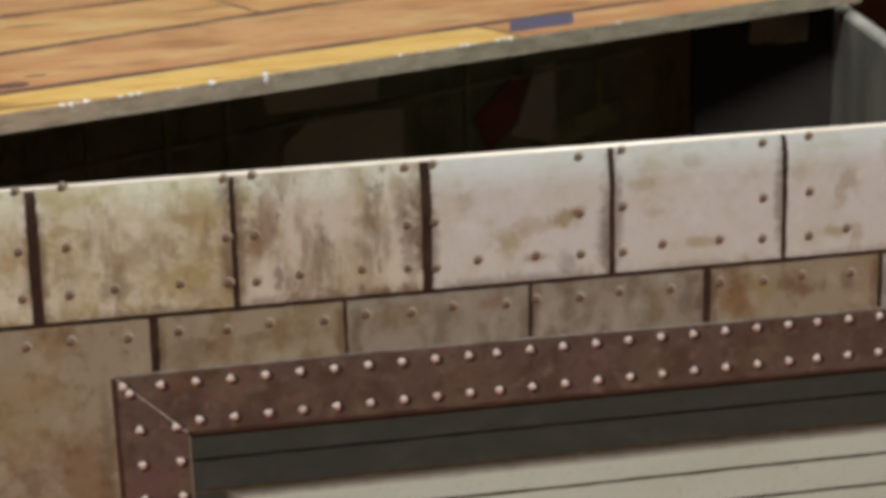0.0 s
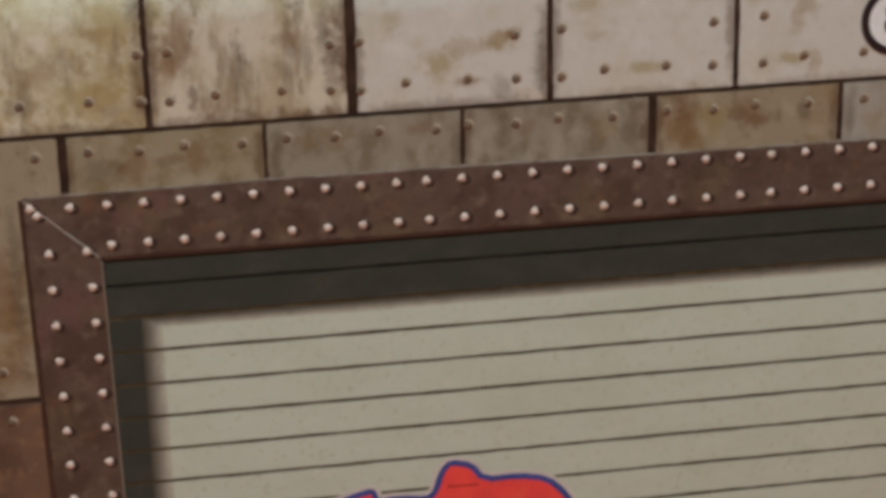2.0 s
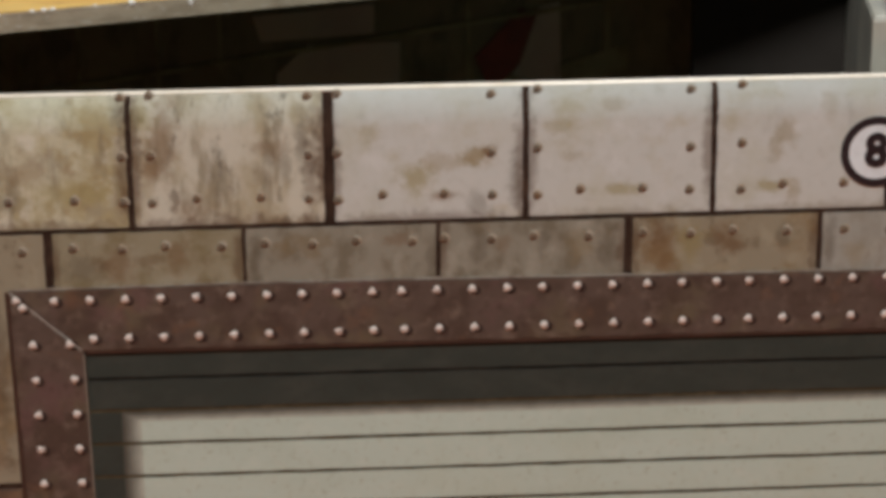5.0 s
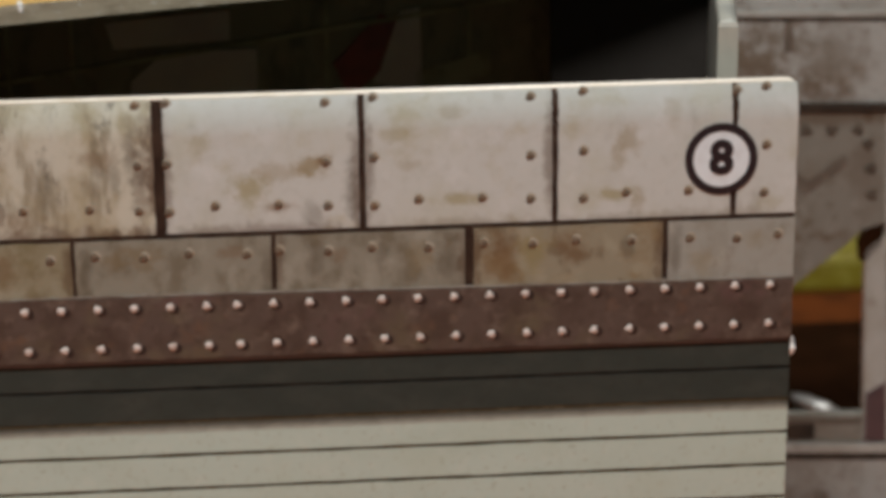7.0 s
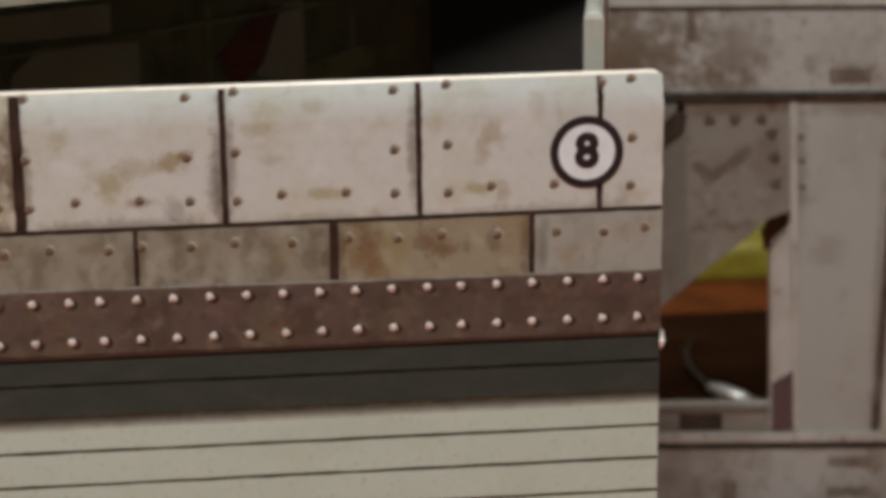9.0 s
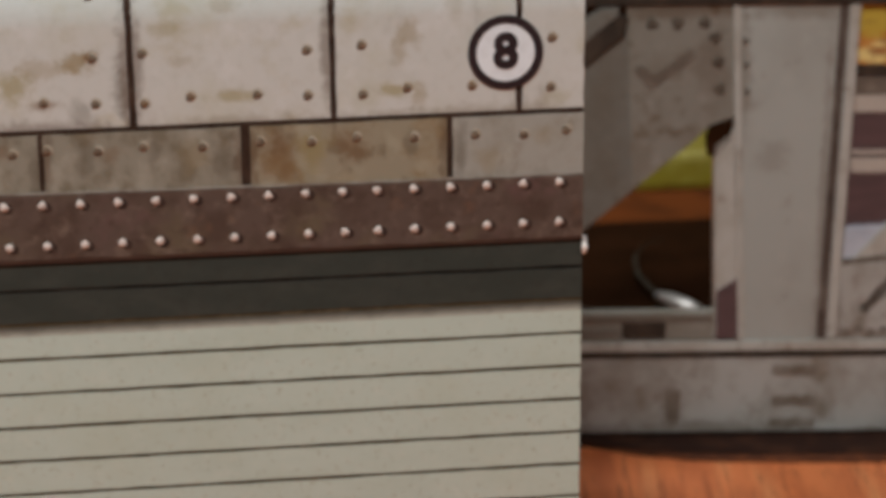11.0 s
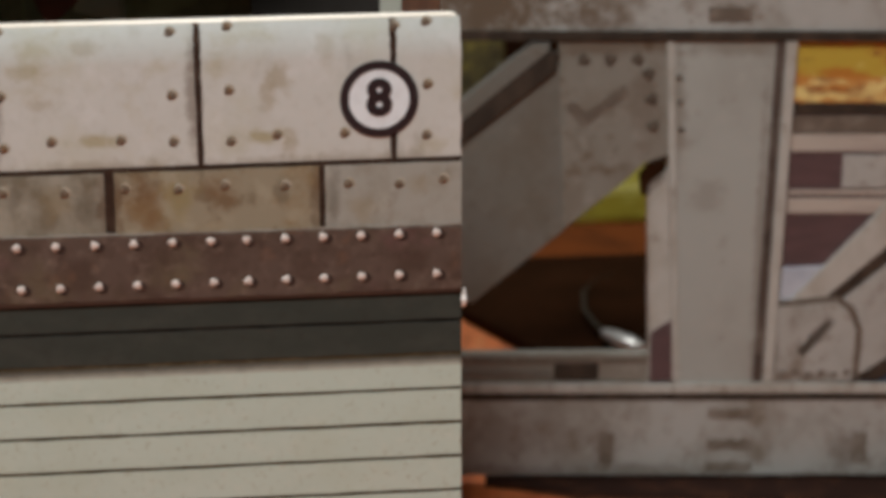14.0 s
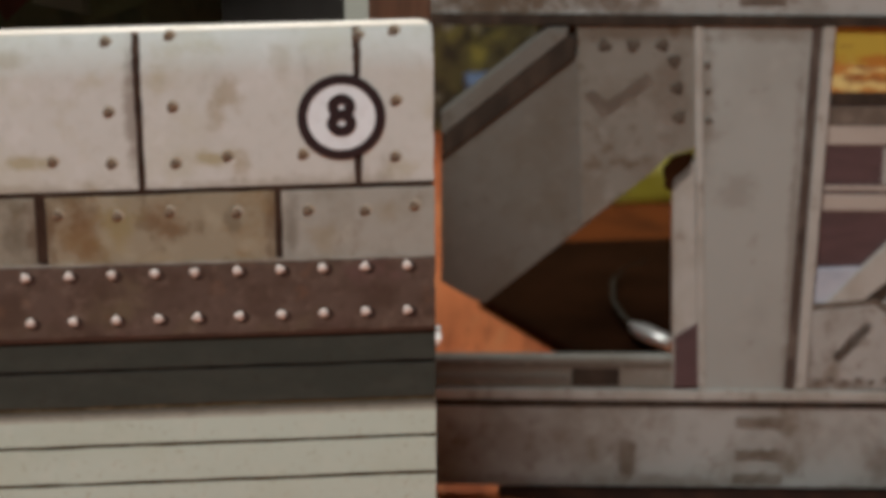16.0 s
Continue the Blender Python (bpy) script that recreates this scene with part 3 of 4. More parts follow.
# ---- room and table ----
def room():
    for name, dims, mat, label in (
        ("wall_north", (-2000, 2000, 1500, 1600, -740, 1700), mat_wall_dark, "dark far wall of the room"),
        ("wall_south", (-2000, 2000, -2100, -2000, -740, 1700), mat_wall, "plain painted room wall"),
        ("wall_west", (-2100, -2000, -2000, 1500, -740, 1700), mat_wall, "plain painted room wall"),
        ("wall_east", (2000, 2100, -2000, 1500, -740, 1700), mat_wall_dark, "dark plain room wall"),
        ("ceiling", (-2000, 2000, -2000, 1500, 1600, 1700), mat_ceiling, "plain pale ceiling"),
        ("floor", (-2000, 2000, -2000, 1500, -840, -740), mat_wall_dark, "dark room floor"),
    ):
        tagged(part(name, box(*dims), mat), label, name.split("_")[0], kind="structure")
    table = empty("table", "varnished orange wooden table under the card models", "table")
    part("tabletop", box(-700, 700, -400, 620, -28, 0, 4, 3), mat_table, table)
    for x in (-640, 640):
        for y in (-340, 560):
            part("leg", box(x - 30, x + 30, y - 30, y + 30, -740, -28, 3), mat_table, table)


room()


# ---- the card front with its printed steel plates ----
RIGHT, TOP = 65.05, 14.6
J = [(-61.0, 0.6), (-40.3, 1.0), (-20.1, 0.5), (0.15, 1.0), (20.4, 0.55), (40.0, 0.5), (58.5, 0.5), (RIGHT, 0.0)]
K = [(-49.0, 0.6), (-28.8, 0.95), (-8.8, 0.45), (11.3, 0.5), (31.2, 0.95), (51.5, 0.6), (RIGHT, 0.0)]


def rough(points, pitch=1.4, amp=0.05):
    """An outline with its sides broken into short, slightly uneven pieces."""
    out = []
    for (x, z), (u, w) in zip(points, points[1:] + points[:1]):
        n = max(1, round(math.hypot(u - x, w - z) / pitch))
        for k in range(n):
            j = amp if k else 0.0
            out.append((x + (u - x) * k / n + random.uniform(-j, j), z + (w - z) * k / n + random.uniform(-j, j)))
    return out


def roll(z):
    """How far the printed face curves back near the card's top edge."""
    return 0.06 * max(0.0, z - (TOP - 4.4)) ** 2


def rolled(x0, x1, z0, front, back):
    """A plate up to the rim whose face follows the card's rolled top."""
    heights = [z0 + (TOP - 4.6 - z0) * k / 8 for k in range(8)] + [TOP - 4.6 + 0.386 * k for k in range(11)]
    bm = bmesh.new()
    rows = []
    for z in heights:
        l, r = x0 + random.uniform(0, 0.12), x1 - random.uniform(0, 0.12)
        rows.append([bm.verts.new((x, y + roll(z), z + BASE)) for x, y in ((l, back), (l, front + 0.05), (l + 0.05, front), (r - 0.05, front), (r, front + 0.05), (r, back))])
    for a, b in zip(rows, rows[1:]):
        for i in range(5):
            bm.faces.new((a[i], a[i + 1], b[i + 1], b[i]))
    bm.faces.new(rows[0])
    bm.faces.new(rows[-1][::-1])
    return bm


def front_panel():
    panel = empty("toy_garage", "printed card toy garage with riveted steel plates and pale shutter", "toy garage")
    panel.matrix_basis = STAND
    part("card_core", sheet(Z([(-60, 3.4 - BASE), (RIGHT - 0.25, 2.4 - BASE), (RIGHT - 0.25, TOP - 2.0), (-60, TOP - 2.0)]), 0.42, 2.0), mat_core, panel, "grey pressed-card core with cut edges")
    part("joint_ground", rolled(-60, RIGHT - 0.05, 3.5 - BASE, 0.0, 0.4), mat_joint, panel, "dark brown printed joint lines")
    profile = [(1.31 - 0.53 * math.cos(radians(a)), -0.73 + 0.36 * math.sin(radians(a))) for a in (0, 15, 30, 45, 60, 75, 90)] + [(1.6, -0.40), (1.9, -0.5), (2.03, -0.65), (2.03, -0.75)]
    bm = bmesh.new()
    stations = [(-60.0, 0.0)] + [(RIGHT - 1.05 + 1.05 * math.sin(radians(a)), 1.05 - 1.05 * math.cos(radians(a))) for a in (0, 18, 36, 54, 72, 84)]
    rows = [[bm.verts.new((x, y, BASE + TOP + max(z - drop, -1.7))) for y, z in profile] for x, drop in stations]
    for a, b in zip(rows, rows[1:]):
        for n in range(len(profile)):
            bm.faces.new((a[n], a[(n + 1) % len(profile)], b[(n + 1) % len(profile)], b[n])).smooth = n < len(profile) - 2
    bm.faces.new(rows[0])
    bm.faces.new(rows[-1][::-1])
    part("top_edge", bm, mat_rim, panel, "rounded glossy top edge of the card, paled for its highlight")
    mats = [mat_plate_dirty, mat_plate_dirty, mat_plate_streak, mat_plate_clean, mat_plate_clean, mat_plate_clean, mat_plate_clean]
    for i in range(7):
        x0, x1 = max(J[i][0] + J[i][1] / 2, -60), J[i + 1][0] - J[i + 1][1] / 2
        part("plate", rolled(x0, x1, 0.3, -0.12, 0.02), mats[i], panel)
    mats = [mat_plate_rust, mat_plate_olive, mat_plate_grey, mat_plate_grey, mat_plate_rust, mat_plate_light]
    for i in range(6):
        x0, x1 = max(K[i][0] + K[i][1] / 2, -60), K[i + 1][0] - K[i + 1][1] / 2
        low = -27.6 if i == 0 else -7.0
        if i == 0:
            shape = [(x0, -27.4), (-32.8, -27.4), (-33.3, -6.6), (x1, -6.6), (x1, -0.25), (x0, -0.25)]
        else:
            shape = [(x0, low), (x1, low), (x1, -0.25), (x0, -0.25)]
        part("plate", sheet(Z(rough(shape)), -0.12, 0.02), mats[i], panel)
    part("plate", sheet(Z([(-40.4, -80), (-31.8, -80), (-32.8, -28.1), (-40.4, -28.1)]), -0.12, 0.02, 0.05), mat_plate_dark, panel)
    part("plate", sheet(Z([(-60, -80), (-41.0, -80), (-41.0, -28.1), (-60, -28.1)]), -0.12, 0.02, 0.05), mat_plate_dark, panel)

    # small dark bolts of the plates, each on a pale boss
    bolt, boss, faint = dome_mesh("bolt", 0.45, 0.16, mat_plate_rivet, 12, 0.08), dome_mesh("boss", 0.55, 0.05, mat_plate_boss, 12, 0.06), dome_mesh("faint_bolt", 0.46, 0.15, mat_faint_rivet, 12, 0.08)
    columns = ((-52.4, -41.8), (-37.1, -20.9), (-18.0, -2.0), (0.95, 16.8), (21.5, 37.4), (42.8, 58.55))
    spots = []
    for n, (l, r) in enumerate(columns):
        w, up = r - l, max(0.0, 0.25 * (3 - n))
        spots += [(l, 13.45 + up), (r, 13.1 + up), (l, 7.5 + up), (l, 2.5 + up), (l + 0.285 * w, 3.0 + up / 2), (l + 0.69 * w, 2.95 + up / 2)]
        if n < 5:
            spots += [(r, 7.2 + up), (r, 2.65 + up / 2)]
    spots += [(61.6, 13.4), (61.7, 7.5), (61.6, 2.5)]
    for k in (-46.7, -26.3, -6.7, 11.8, 32.7):
        spots += [(k, -1.85), (k + 4.95, -2.1), (k + 9.4, -1.85), (k + 15.2, -2.1)]
    spots += [(54.0, -2.1), (58.9, -2.3), (63.2, -2.0), (-36.5, -24.5), (-39.0, -29.6), (-36.0, -30.0)]
    for x, z in spots:
        x += random.uniform(-0.06, 0.06)
        rivet(boss, x + 0.14, z + 0.12, roll(z) - 0.11, panel)
        rivet(bolt if z > 0 else faint, x, z, roll(z) - 0.13, panel)

    # maroon riveted surround of the shutter
    part("frame_bar", sheet(Z(rough([(-33.1, -6.2), (-10.0, -6.1), (8.0, -6.2), (35.0, -6.55), (RIGHT - 0.05, -6.75), (RIGHT - 0.05, -13.2), (-25.8, -12.75)], 1.1, 0.07)), -0.34, 0.02), mat_bar, panel, "riveted maroon steel top bar")
    part("frame_bar", sheet(Z(rough([(-33.0, -6.45), (-25.8, -12.95), (-24.65, -80), (-31.3, -80)], 1.3, 0.06)), -0.34, 0.02), mat_bar, panel, "riveted maroon steel upright")
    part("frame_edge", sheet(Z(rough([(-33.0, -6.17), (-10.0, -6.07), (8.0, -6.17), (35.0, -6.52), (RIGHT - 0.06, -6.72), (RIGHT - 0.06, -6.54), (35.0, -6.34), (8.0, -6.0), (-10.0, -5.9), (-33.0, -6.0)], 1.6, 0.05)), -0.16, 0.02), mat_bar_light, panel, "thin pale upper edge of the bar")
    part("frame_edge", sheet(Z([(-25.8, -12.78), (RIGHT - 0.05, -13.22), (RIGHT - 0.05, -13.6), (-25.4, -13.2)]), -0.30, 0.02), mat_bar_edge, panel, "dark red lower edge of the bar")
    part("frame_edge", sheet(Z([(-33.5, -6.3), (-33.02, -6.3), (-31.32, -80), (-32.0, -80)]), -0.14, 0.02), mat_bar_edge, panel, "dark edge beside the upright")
    heads = [dome_mesh("rivet_head", 0.43, 0.17, mat_bar_rivet, 12, k) for k in (0.04, 0.10, 0.15)]
    # dark disc, set off to the lower right, draws each rivet's shadow
    rivet_shade = dome_mesh("rivet_shade_disc", 0.56, 0.05, mat_rivet_shade, 12)

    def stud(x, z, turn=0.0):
        rivet(rivet_shade, x + 0.34, z - 0.17, -0.335, panel)
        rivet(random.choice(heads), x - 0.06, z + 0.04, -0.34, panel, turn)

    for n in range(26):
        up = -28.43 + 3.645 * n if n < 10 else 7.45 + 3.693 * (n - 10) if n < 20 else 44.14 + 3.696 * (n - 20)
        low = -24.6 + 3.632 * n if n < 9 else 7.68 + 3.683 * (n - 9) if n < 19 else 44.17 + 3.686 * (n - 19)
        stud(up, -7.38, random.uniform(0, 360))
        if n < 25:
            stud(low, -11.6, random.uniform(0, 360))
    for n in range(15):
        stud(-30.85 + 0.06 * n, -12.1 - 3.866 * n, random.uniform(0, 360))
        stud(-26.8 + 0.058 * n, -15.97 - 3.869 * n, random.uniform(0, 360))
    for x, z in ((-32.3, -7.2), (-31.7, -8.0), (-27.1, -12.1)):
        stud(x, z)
    part("frame_edge", sheet(Z([(-25.83, -13.3), (-25.68, -13.3), (-24.52, -80), (-24.67, -80)]), -0.36, 0.0), mat_gusset, panel, "thin pale inner edge of the upright")
    part("mitre_scratch", sheet(Z([(-33.0, -6.35), (-32.92, -6.3), (-25.9, -12.75), (-26.0, -12.8)]), -0.39, -0.2), mat_girder_light, panel, "pale line along the corner mitre")

    # shutter of narrow slats; the surround's shadow is drawn in the print's colours
    part("shutter_ground", sheet(Z([(-25.6, -18.2), (RIGHT - 0.02, -18.6), (RIGHT - 0.02, -13.4), (-25.6, -13.0)]), -0.03, 0.02), mat_groove_shadow, panel, "grooves between the slats in the drawn shadow")
    part("shutter_ground", sheet(Z([(-25.6, -80), (RIGHT - 0.02, -80), (RIGHT - 0.02, -18.63), (-25.6, -18.23)]), -0.03, 0.02), mat_groove_brown, panel, "brown printed lines between the slats")
    lines = [-13.35, -16.24] + [-19.8 - 3.715 * n for n in range(16)]
    last = RIGHT - 0.03

    def strip(name, x0, x1, low, high, mat, label=""):
        tip = lambda x: -0.0052 * x
        return part(name, sheet(Z(rough([(x0, low + tip(x0)), (x1, low + tip(x1)), (x1, high + tip(x1)), (x0, high + tip(x0))], 2.2, 0.045 if name == "slat" else 0.0)), -0.09, 0.01), mat, panel, label)

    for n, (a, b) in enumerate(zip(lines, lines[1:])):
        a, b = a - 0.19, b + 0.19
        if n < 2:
            strip("slat", -25.5, last, b, a, mat_slat_shadow, "slat in the shadow drawn on the print")
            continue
        strip("slat_end", -25.5, -22.2, b, a, mat_slat_shadow, "slat end in the shadow drawn on the print")
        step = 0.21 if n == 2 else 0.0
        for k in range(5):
            strip("slat_fade", -22.2 + 0.4 * k, -21.8 + 0.4 * k, b, a - step * k, FADES[k], "grey step of the drawn shadow's soft edge")
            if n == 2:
                strip("slat_fade", -21.8 + 0.4 * k, last, a - step * (k + 1), a - step * k, FADES[k], "grey step of the drawn shadow's soft edge")
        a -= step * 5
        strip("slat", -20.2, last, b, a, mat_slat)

    # number disc
    disc = part("number_disc", sheet(circle(57.1, BASE + 6.22, 3.1, 3.1), -0.20, -0.1), mat_white_ink, panel, "white disc with a black ring")
    part("disc_ring", ring(57.1, BASE + 6.22, 2.92, 3.76, -0.23, -0.1), mat_black_ink, disc)
    font = bpy.data.curves.new("digit", "FONT")
    font.body, font.size, font.align_x, font.align_y = "8", 0.0047, "CENTER", "CENTER"
    font.offset, font.extrude = 0.00023, 0.00003
    text = new("digit_curve", font)
    bpy.context.view_layer.update()
    me = bpy.data.meshes.new_from_object(text)
    bpy.data.objects.remove(text)
    me.materials.clear()
    me.materials.append(mat_black_ink)
    digit = new("digit", me)
    digit.parent = disc
    digit.matrix_basis = pose(0.0571, -0.00024, (BASE + 6.22) / 1000, 90, 0, 0)

    # plain red emblem with a blue border, and the torn nib of the die cut
    out = [(-11.0, -60), (-10.4, -51), (-8.7, -46.1), (-6.9, -43.3), (-4.1, -42.8), (-0.9, -41.8), (0.9, -41.4), (1.4, -42.2), (1.5, -42.8), (3.3, -42.6), (6.6, -43.0), (7.3, -42.6), (8.1, -40.1), (9.3, -38.9),
           (11.9, -39.6), (13.1, -41.4), (16.8, -41.3), (20.1, -42.0), (22.3, -44.1), (23.6, -47.0), (24.0, -50.0), (23.0, -55), (21, -60)]

    def smooth(points):
        """The same line with its corners cut."""
        return points[:1] + [q for (x, z), (u, w) in zip(points, points[1:]) for q in ((0.78 * x + 0.22 * u, 0.78 * z + 0.22 * w), (0.22 * x + 0.78 * u, 0.22 * z + 0.78 * w))] + points[-1:]

    out = smooth(out)

    def inset(points, d):
        """The same outline, d mm farther in (or out, below zero), its foot left level."""
        res = []
        for k, (x, z) in enumerate(points):
            (x0, z0), (x1, z1) = points[max(k - 1, 0)], points[min(k + 1, len(points) - 1)]
            run = math.hypot(x1 - x0, z1 - z0)
            res.append((x + d * (z1 - z0) / run, z - d * (x1 - x0) / run))
        return res

    part("emblem_halo", sheet(Z(inset(out, -0.4)), -0.11, -0.08), mat_halo, panel, "pale printed rim round the emblem")
    emblem = part("emblem", sheet(Z(out), -0.14, -0.08), mat_blue_ink, panel, "plain red emblem with a blue border")
    part("emblem_field", sheet(Z(inset(out, 0.7)), -0.17, -0.1), mat_red_ink, emblem)
    for line in ([(9.0, -42.0), (12.4, -42.1), (12.4, -42.3), (9.0, -42.2)], [(-7.0, -45.4), (6.8, -45.7), (6.8, -45.95), (-7.0, -45.65)], [(11.6, -45.6), (22.2, -45.75), (22.2, -45.98), (11.6, -45.85)]):
        part("emblem_line", sheet(Z(line), -0.18, -0.12), mat_red_line, emblem)
    part("emblem_mark", sheet(Z(smooth([(6.8, -49.5), (6.7, -46.4), (7.6, -44.5), (8.7, -44.4), (9.4, -45.2), (11.2, -45.4), (12.2, -46.6), (12.7, -47.5), (14.4, -46.7), (17.0, -46.6), (19.4, -47.3), (20.8, -48.4), (21.4, -50.5), (14.0, -52.5)])), -0.19, -0.12), mat_violet_ink, emblem, "dark violet patch in the emblem")
    part("emblem_mark", sheet(Z(smooth([(7.7, -49.4), (7.5, -46.9), (8.2, -46.0), (10.4, -45.9), (11.6, -47.0), (12.0, -48.6), (11.0, -49.6)])), -0.20, -0.12), mat_blue_ink, emblem, "dark blue patch in the emblem")
    part("emblem_mark", sheet(Z(smooth([(10.3, -46.3), (10.9, -46.2), (11.6, -47.4), (11.4, -47.8), (10.8, -47.2)])), -0.21, -0.12), mat_halo, emblem, "pale glint in the dark patch")
    bm = bmesh.new()
    bmesh.ops.create_icosphere(bm, subdivisions=2, radius=0.55)
    for v in bm.verts:
        v.co = Vector((v.co.x * 0.8, v.co.y * 1.2, v.co.z * 1.3)) * (1 + 0.35 * noise.noise(v.co * 3))
        v.co = v.co * 1.35 + Vector((RIGHT + 0.1, 0.7, BASE - 14.5))
    part("torn_nib", bm, mat_torn_and_glint, panel, "torn white nib of the die cut")


front_panel()


# ---- the open box behind the front ----
SIDE = Vector((0.196, 0.981))


def open_box():
    thing = empty("card_box", "open grey card box with a dark printed inside", "card box")
    thing.matrix_basis = STAND
    a = Vector((57.8, 6.0))
    n = Vector((SIDE.y, -SIDE.x)) * 2.1
    b = a + SIDE * 46

    def wall(p, q, w, z1, mat, name, label):
        pts = [tuple(p), tuple(q), tuple(q + w), tuple(p + w)]
        return part(name, slab(pts, 0, z1, 0.7), mat, thing, label)

    wall(a, b, n, BASE + 19.4, mat_grey_card, "side_wall", "pale grey card side wall")
    e = Vector((-62.0, 60.0))
    wall(Vector((66.0, 60.0)), e, Vector((0, 2.0)), BASE + 19.7, mat_inner, "back_wall", "dark printed back wall")
    wall(Vector((-62.0, 6.0)), Vector((-62.0, 60.0)), Vector((-2.0, 0)), BASE + 19.7, mat_grey_card, "side_wall", "pale grey card side wall")
    wall(Vector((46.5, 46.5)), Vector((66.0, 47.5)), Vector((0, 1.5)), BASE + 19.7, mat_inner_flap, "inner_flap", "dark grey folded flap")
    part("printed_patch", sheet(Z(rough([(53.9, 15.3), (61.8, 15.1), (62.0, 18.6), (54.2, 18.8)], 1.2, 0.15)), 46.3, 47.2), mat_in_brown, thing, "dim brown printed patch on the flap")
    y = 59.6
    for pts, mat, name in (
        ([(-8, 11), (7.6, 12.3), (7.5, 8.5), (-7, 7.6)], mat_in_grey, "printed_block"),
        ([(-1, 7.0), (10.9, 7.3), (10.6, -6), (-6, -6), (-5, 3.5)], mat_in_grey, "printed_block"),
        ([(20.5, 5.0), (26.5, 11.2), (28.6, 10.5), (26.5, 4.0), (22.5, 0.5)], mat_in_red, "printed_patch"),
        ([(25.5, 2.5), (29.0, 11.5), (31.5, 12.0), (31.8, 1.0)], mat_in_grey, "printed_patch"),
        ([(31.0, 0), (40.5, 3.0), (40.5, 6.5), (36, 5.0), (31.0, 3.8)], mat_in_olive, "printed_patch"),
    ):
        part(name, sheet(Z(pts), y, 60.0), mat, thing)
    for x in (-38.0, -30.5, -20.5, -12.5, 19.4, 37.5):
        part("printed_bar", box(x, x + 0.55, y - 0.1, 60.0, BASE - 60, BASE + 18), mat_in_olive, thing)
    part("printed_bar", sheet(Z([(-40, 1.4), (44, 13.2), (44, 12.6), (-40, 0.8)]), y - 0.15, 60), mat_in_olive, thing)


open_box()


def wood_deck():
    thing = empty("wood_deck", "thick card tile printed with orange wooden planks", "card tile")
    thing.matrix_basis = STAND @ pose(0, 0, -0.0002, 0, -0.85, 0)
    ang = math.atan(0.335)
    d, n = Vector((math.cos(ang), math.sin(ang))), Vector((-math.sin(ang), math.cos(ang)))
    o = Vector((-60.0, -1.2))

    def at(u, v):
        p = o + d * u + n * v
        return (p.x, p.y)

    def bend(u, v):
        """The printed planks run a little askew about the second joint."""
        return at(u, v + max(0.0, 1 - abs(v - 33) / 20) * 0.11 * (min(u, 75) - 30))

    z = BASE + 19.75
    part("card_core", slab([at(0, 0), at(136, 0), at(136, 130), at(0, 130)], z, z + 2.0, 0.12), mat_core, thing, "grey pressed-card core with a worn white edge")
    part("plank_ground", slab([at(0.1, 0.1), at(135.9, 0.1), at(135.9, 129.9), at(0.1, 129.9)], z + 1.9, z + 2.03), mat_plank_line, thing, "brown printed lines between the planks")
    v, k = 0.12, 0
    for w in (11.3, 22.3, 25.4, 24.0, 23.0, 23.0):
        cuts = {0: [0, 84, 136], 1: [0, 136], 2: [0, 69.5, 118, 136], 3: [0, 80, 136], 4: [0, 55, 136], 5: [0, 136]}[k]
        for m, (u0, u1) in enumerate(zip(cuts, cuts[1:])):
            part("plank", slab([bend(*q) for q in rough([(u0 + 0.12, v), (u1 - 0.5, v), (u1 - 0.5, v + w - 2.3), (u0 + 0.12, v + w - 2.3)], 4.0, 0.3 if k else 0.05)], z + 1.9, z + 2.07), PLANKS[(0, 1, 2, 1, 0, 2)[k] if m != 1 or k else 1], thing)
        v += w
        k += 1
    part("ink_patch", slab(rough([(18.6, 28.6), (27.2, 31.0), (29.6, 38.8), (21.4, 36.8)], 1.5, 0.25), z + 2.0, z + 2.1), mat_violet, thing, "blue-violet printed patch on the planks")
    for u, w, a, b in ((26.4, 13.6, 2.4, 1.5), (31.0, 17.0, 1.3, 0.5)):
        part("knot", slab([bend(u + a * math.cos(t), w + b * math.sin(t) * (1 + 0.3 * math.cos(t))) for t in [i * math.pi / 9 for i in range(18)]], z + 2.0, z + 2.09), mat_plank_line, thing, "dark printed knot in the wood")
    rng = random.Random(4)
    # white flecks: worn chips, and sparkles of the edge put into colour
    for u, size, tall in ((6, 0.2, 1), (13, 0.25, 1), (27.1, 0.34, 1), (28.1, 0.3, 1.6), (28.9, 0.16, 1), (29.7, 0.36, 1), (33.4, 0.26, 1), (34.7, 0.32, 1), (35.6, 0.3, 1), (40.2, 0.18, 1), (44.1, 0.4, 1.3),
                          (50.5, 0.34, 3.2), (61, 0.15, 1), (67.5, 0.28, 1), (70.6, 0.2, 1), (73, 0.18, 1), (75.4, 0.28, 1), (76.3, 0.3, 1.2), (77.2, 0.24, 1), (80.6, 0.3, 1), (81.4, 0.22, 1), (82.2, 0.3, 1.3), (97.6, 0.26, 1.2)):
        p = at(u + rng.uniform(-0.1, 0.1), 0.12)
        bm = bmesh.new()
        bmesh.ops.create_icosphere(bm, subdivisions=2, radius=size)
        for q in bm.verts:
            k = 1 + 0.5 * noise.noise(q.co * 5 + Vector((u, 0, 0)))
            q.co = Vector((p[0] + q.co.x * 1.15 * k, p[1] + q.co.y * 0.6, z + 2.06 + size * 0.3 - 0.45 * size * tall + q.co.z * 0.7 * tall * k))
        part("worn_chip", bm, mat_torn_and_glint, thing, "white fleck for worn chips and glints of the card edge")


wood_deck()


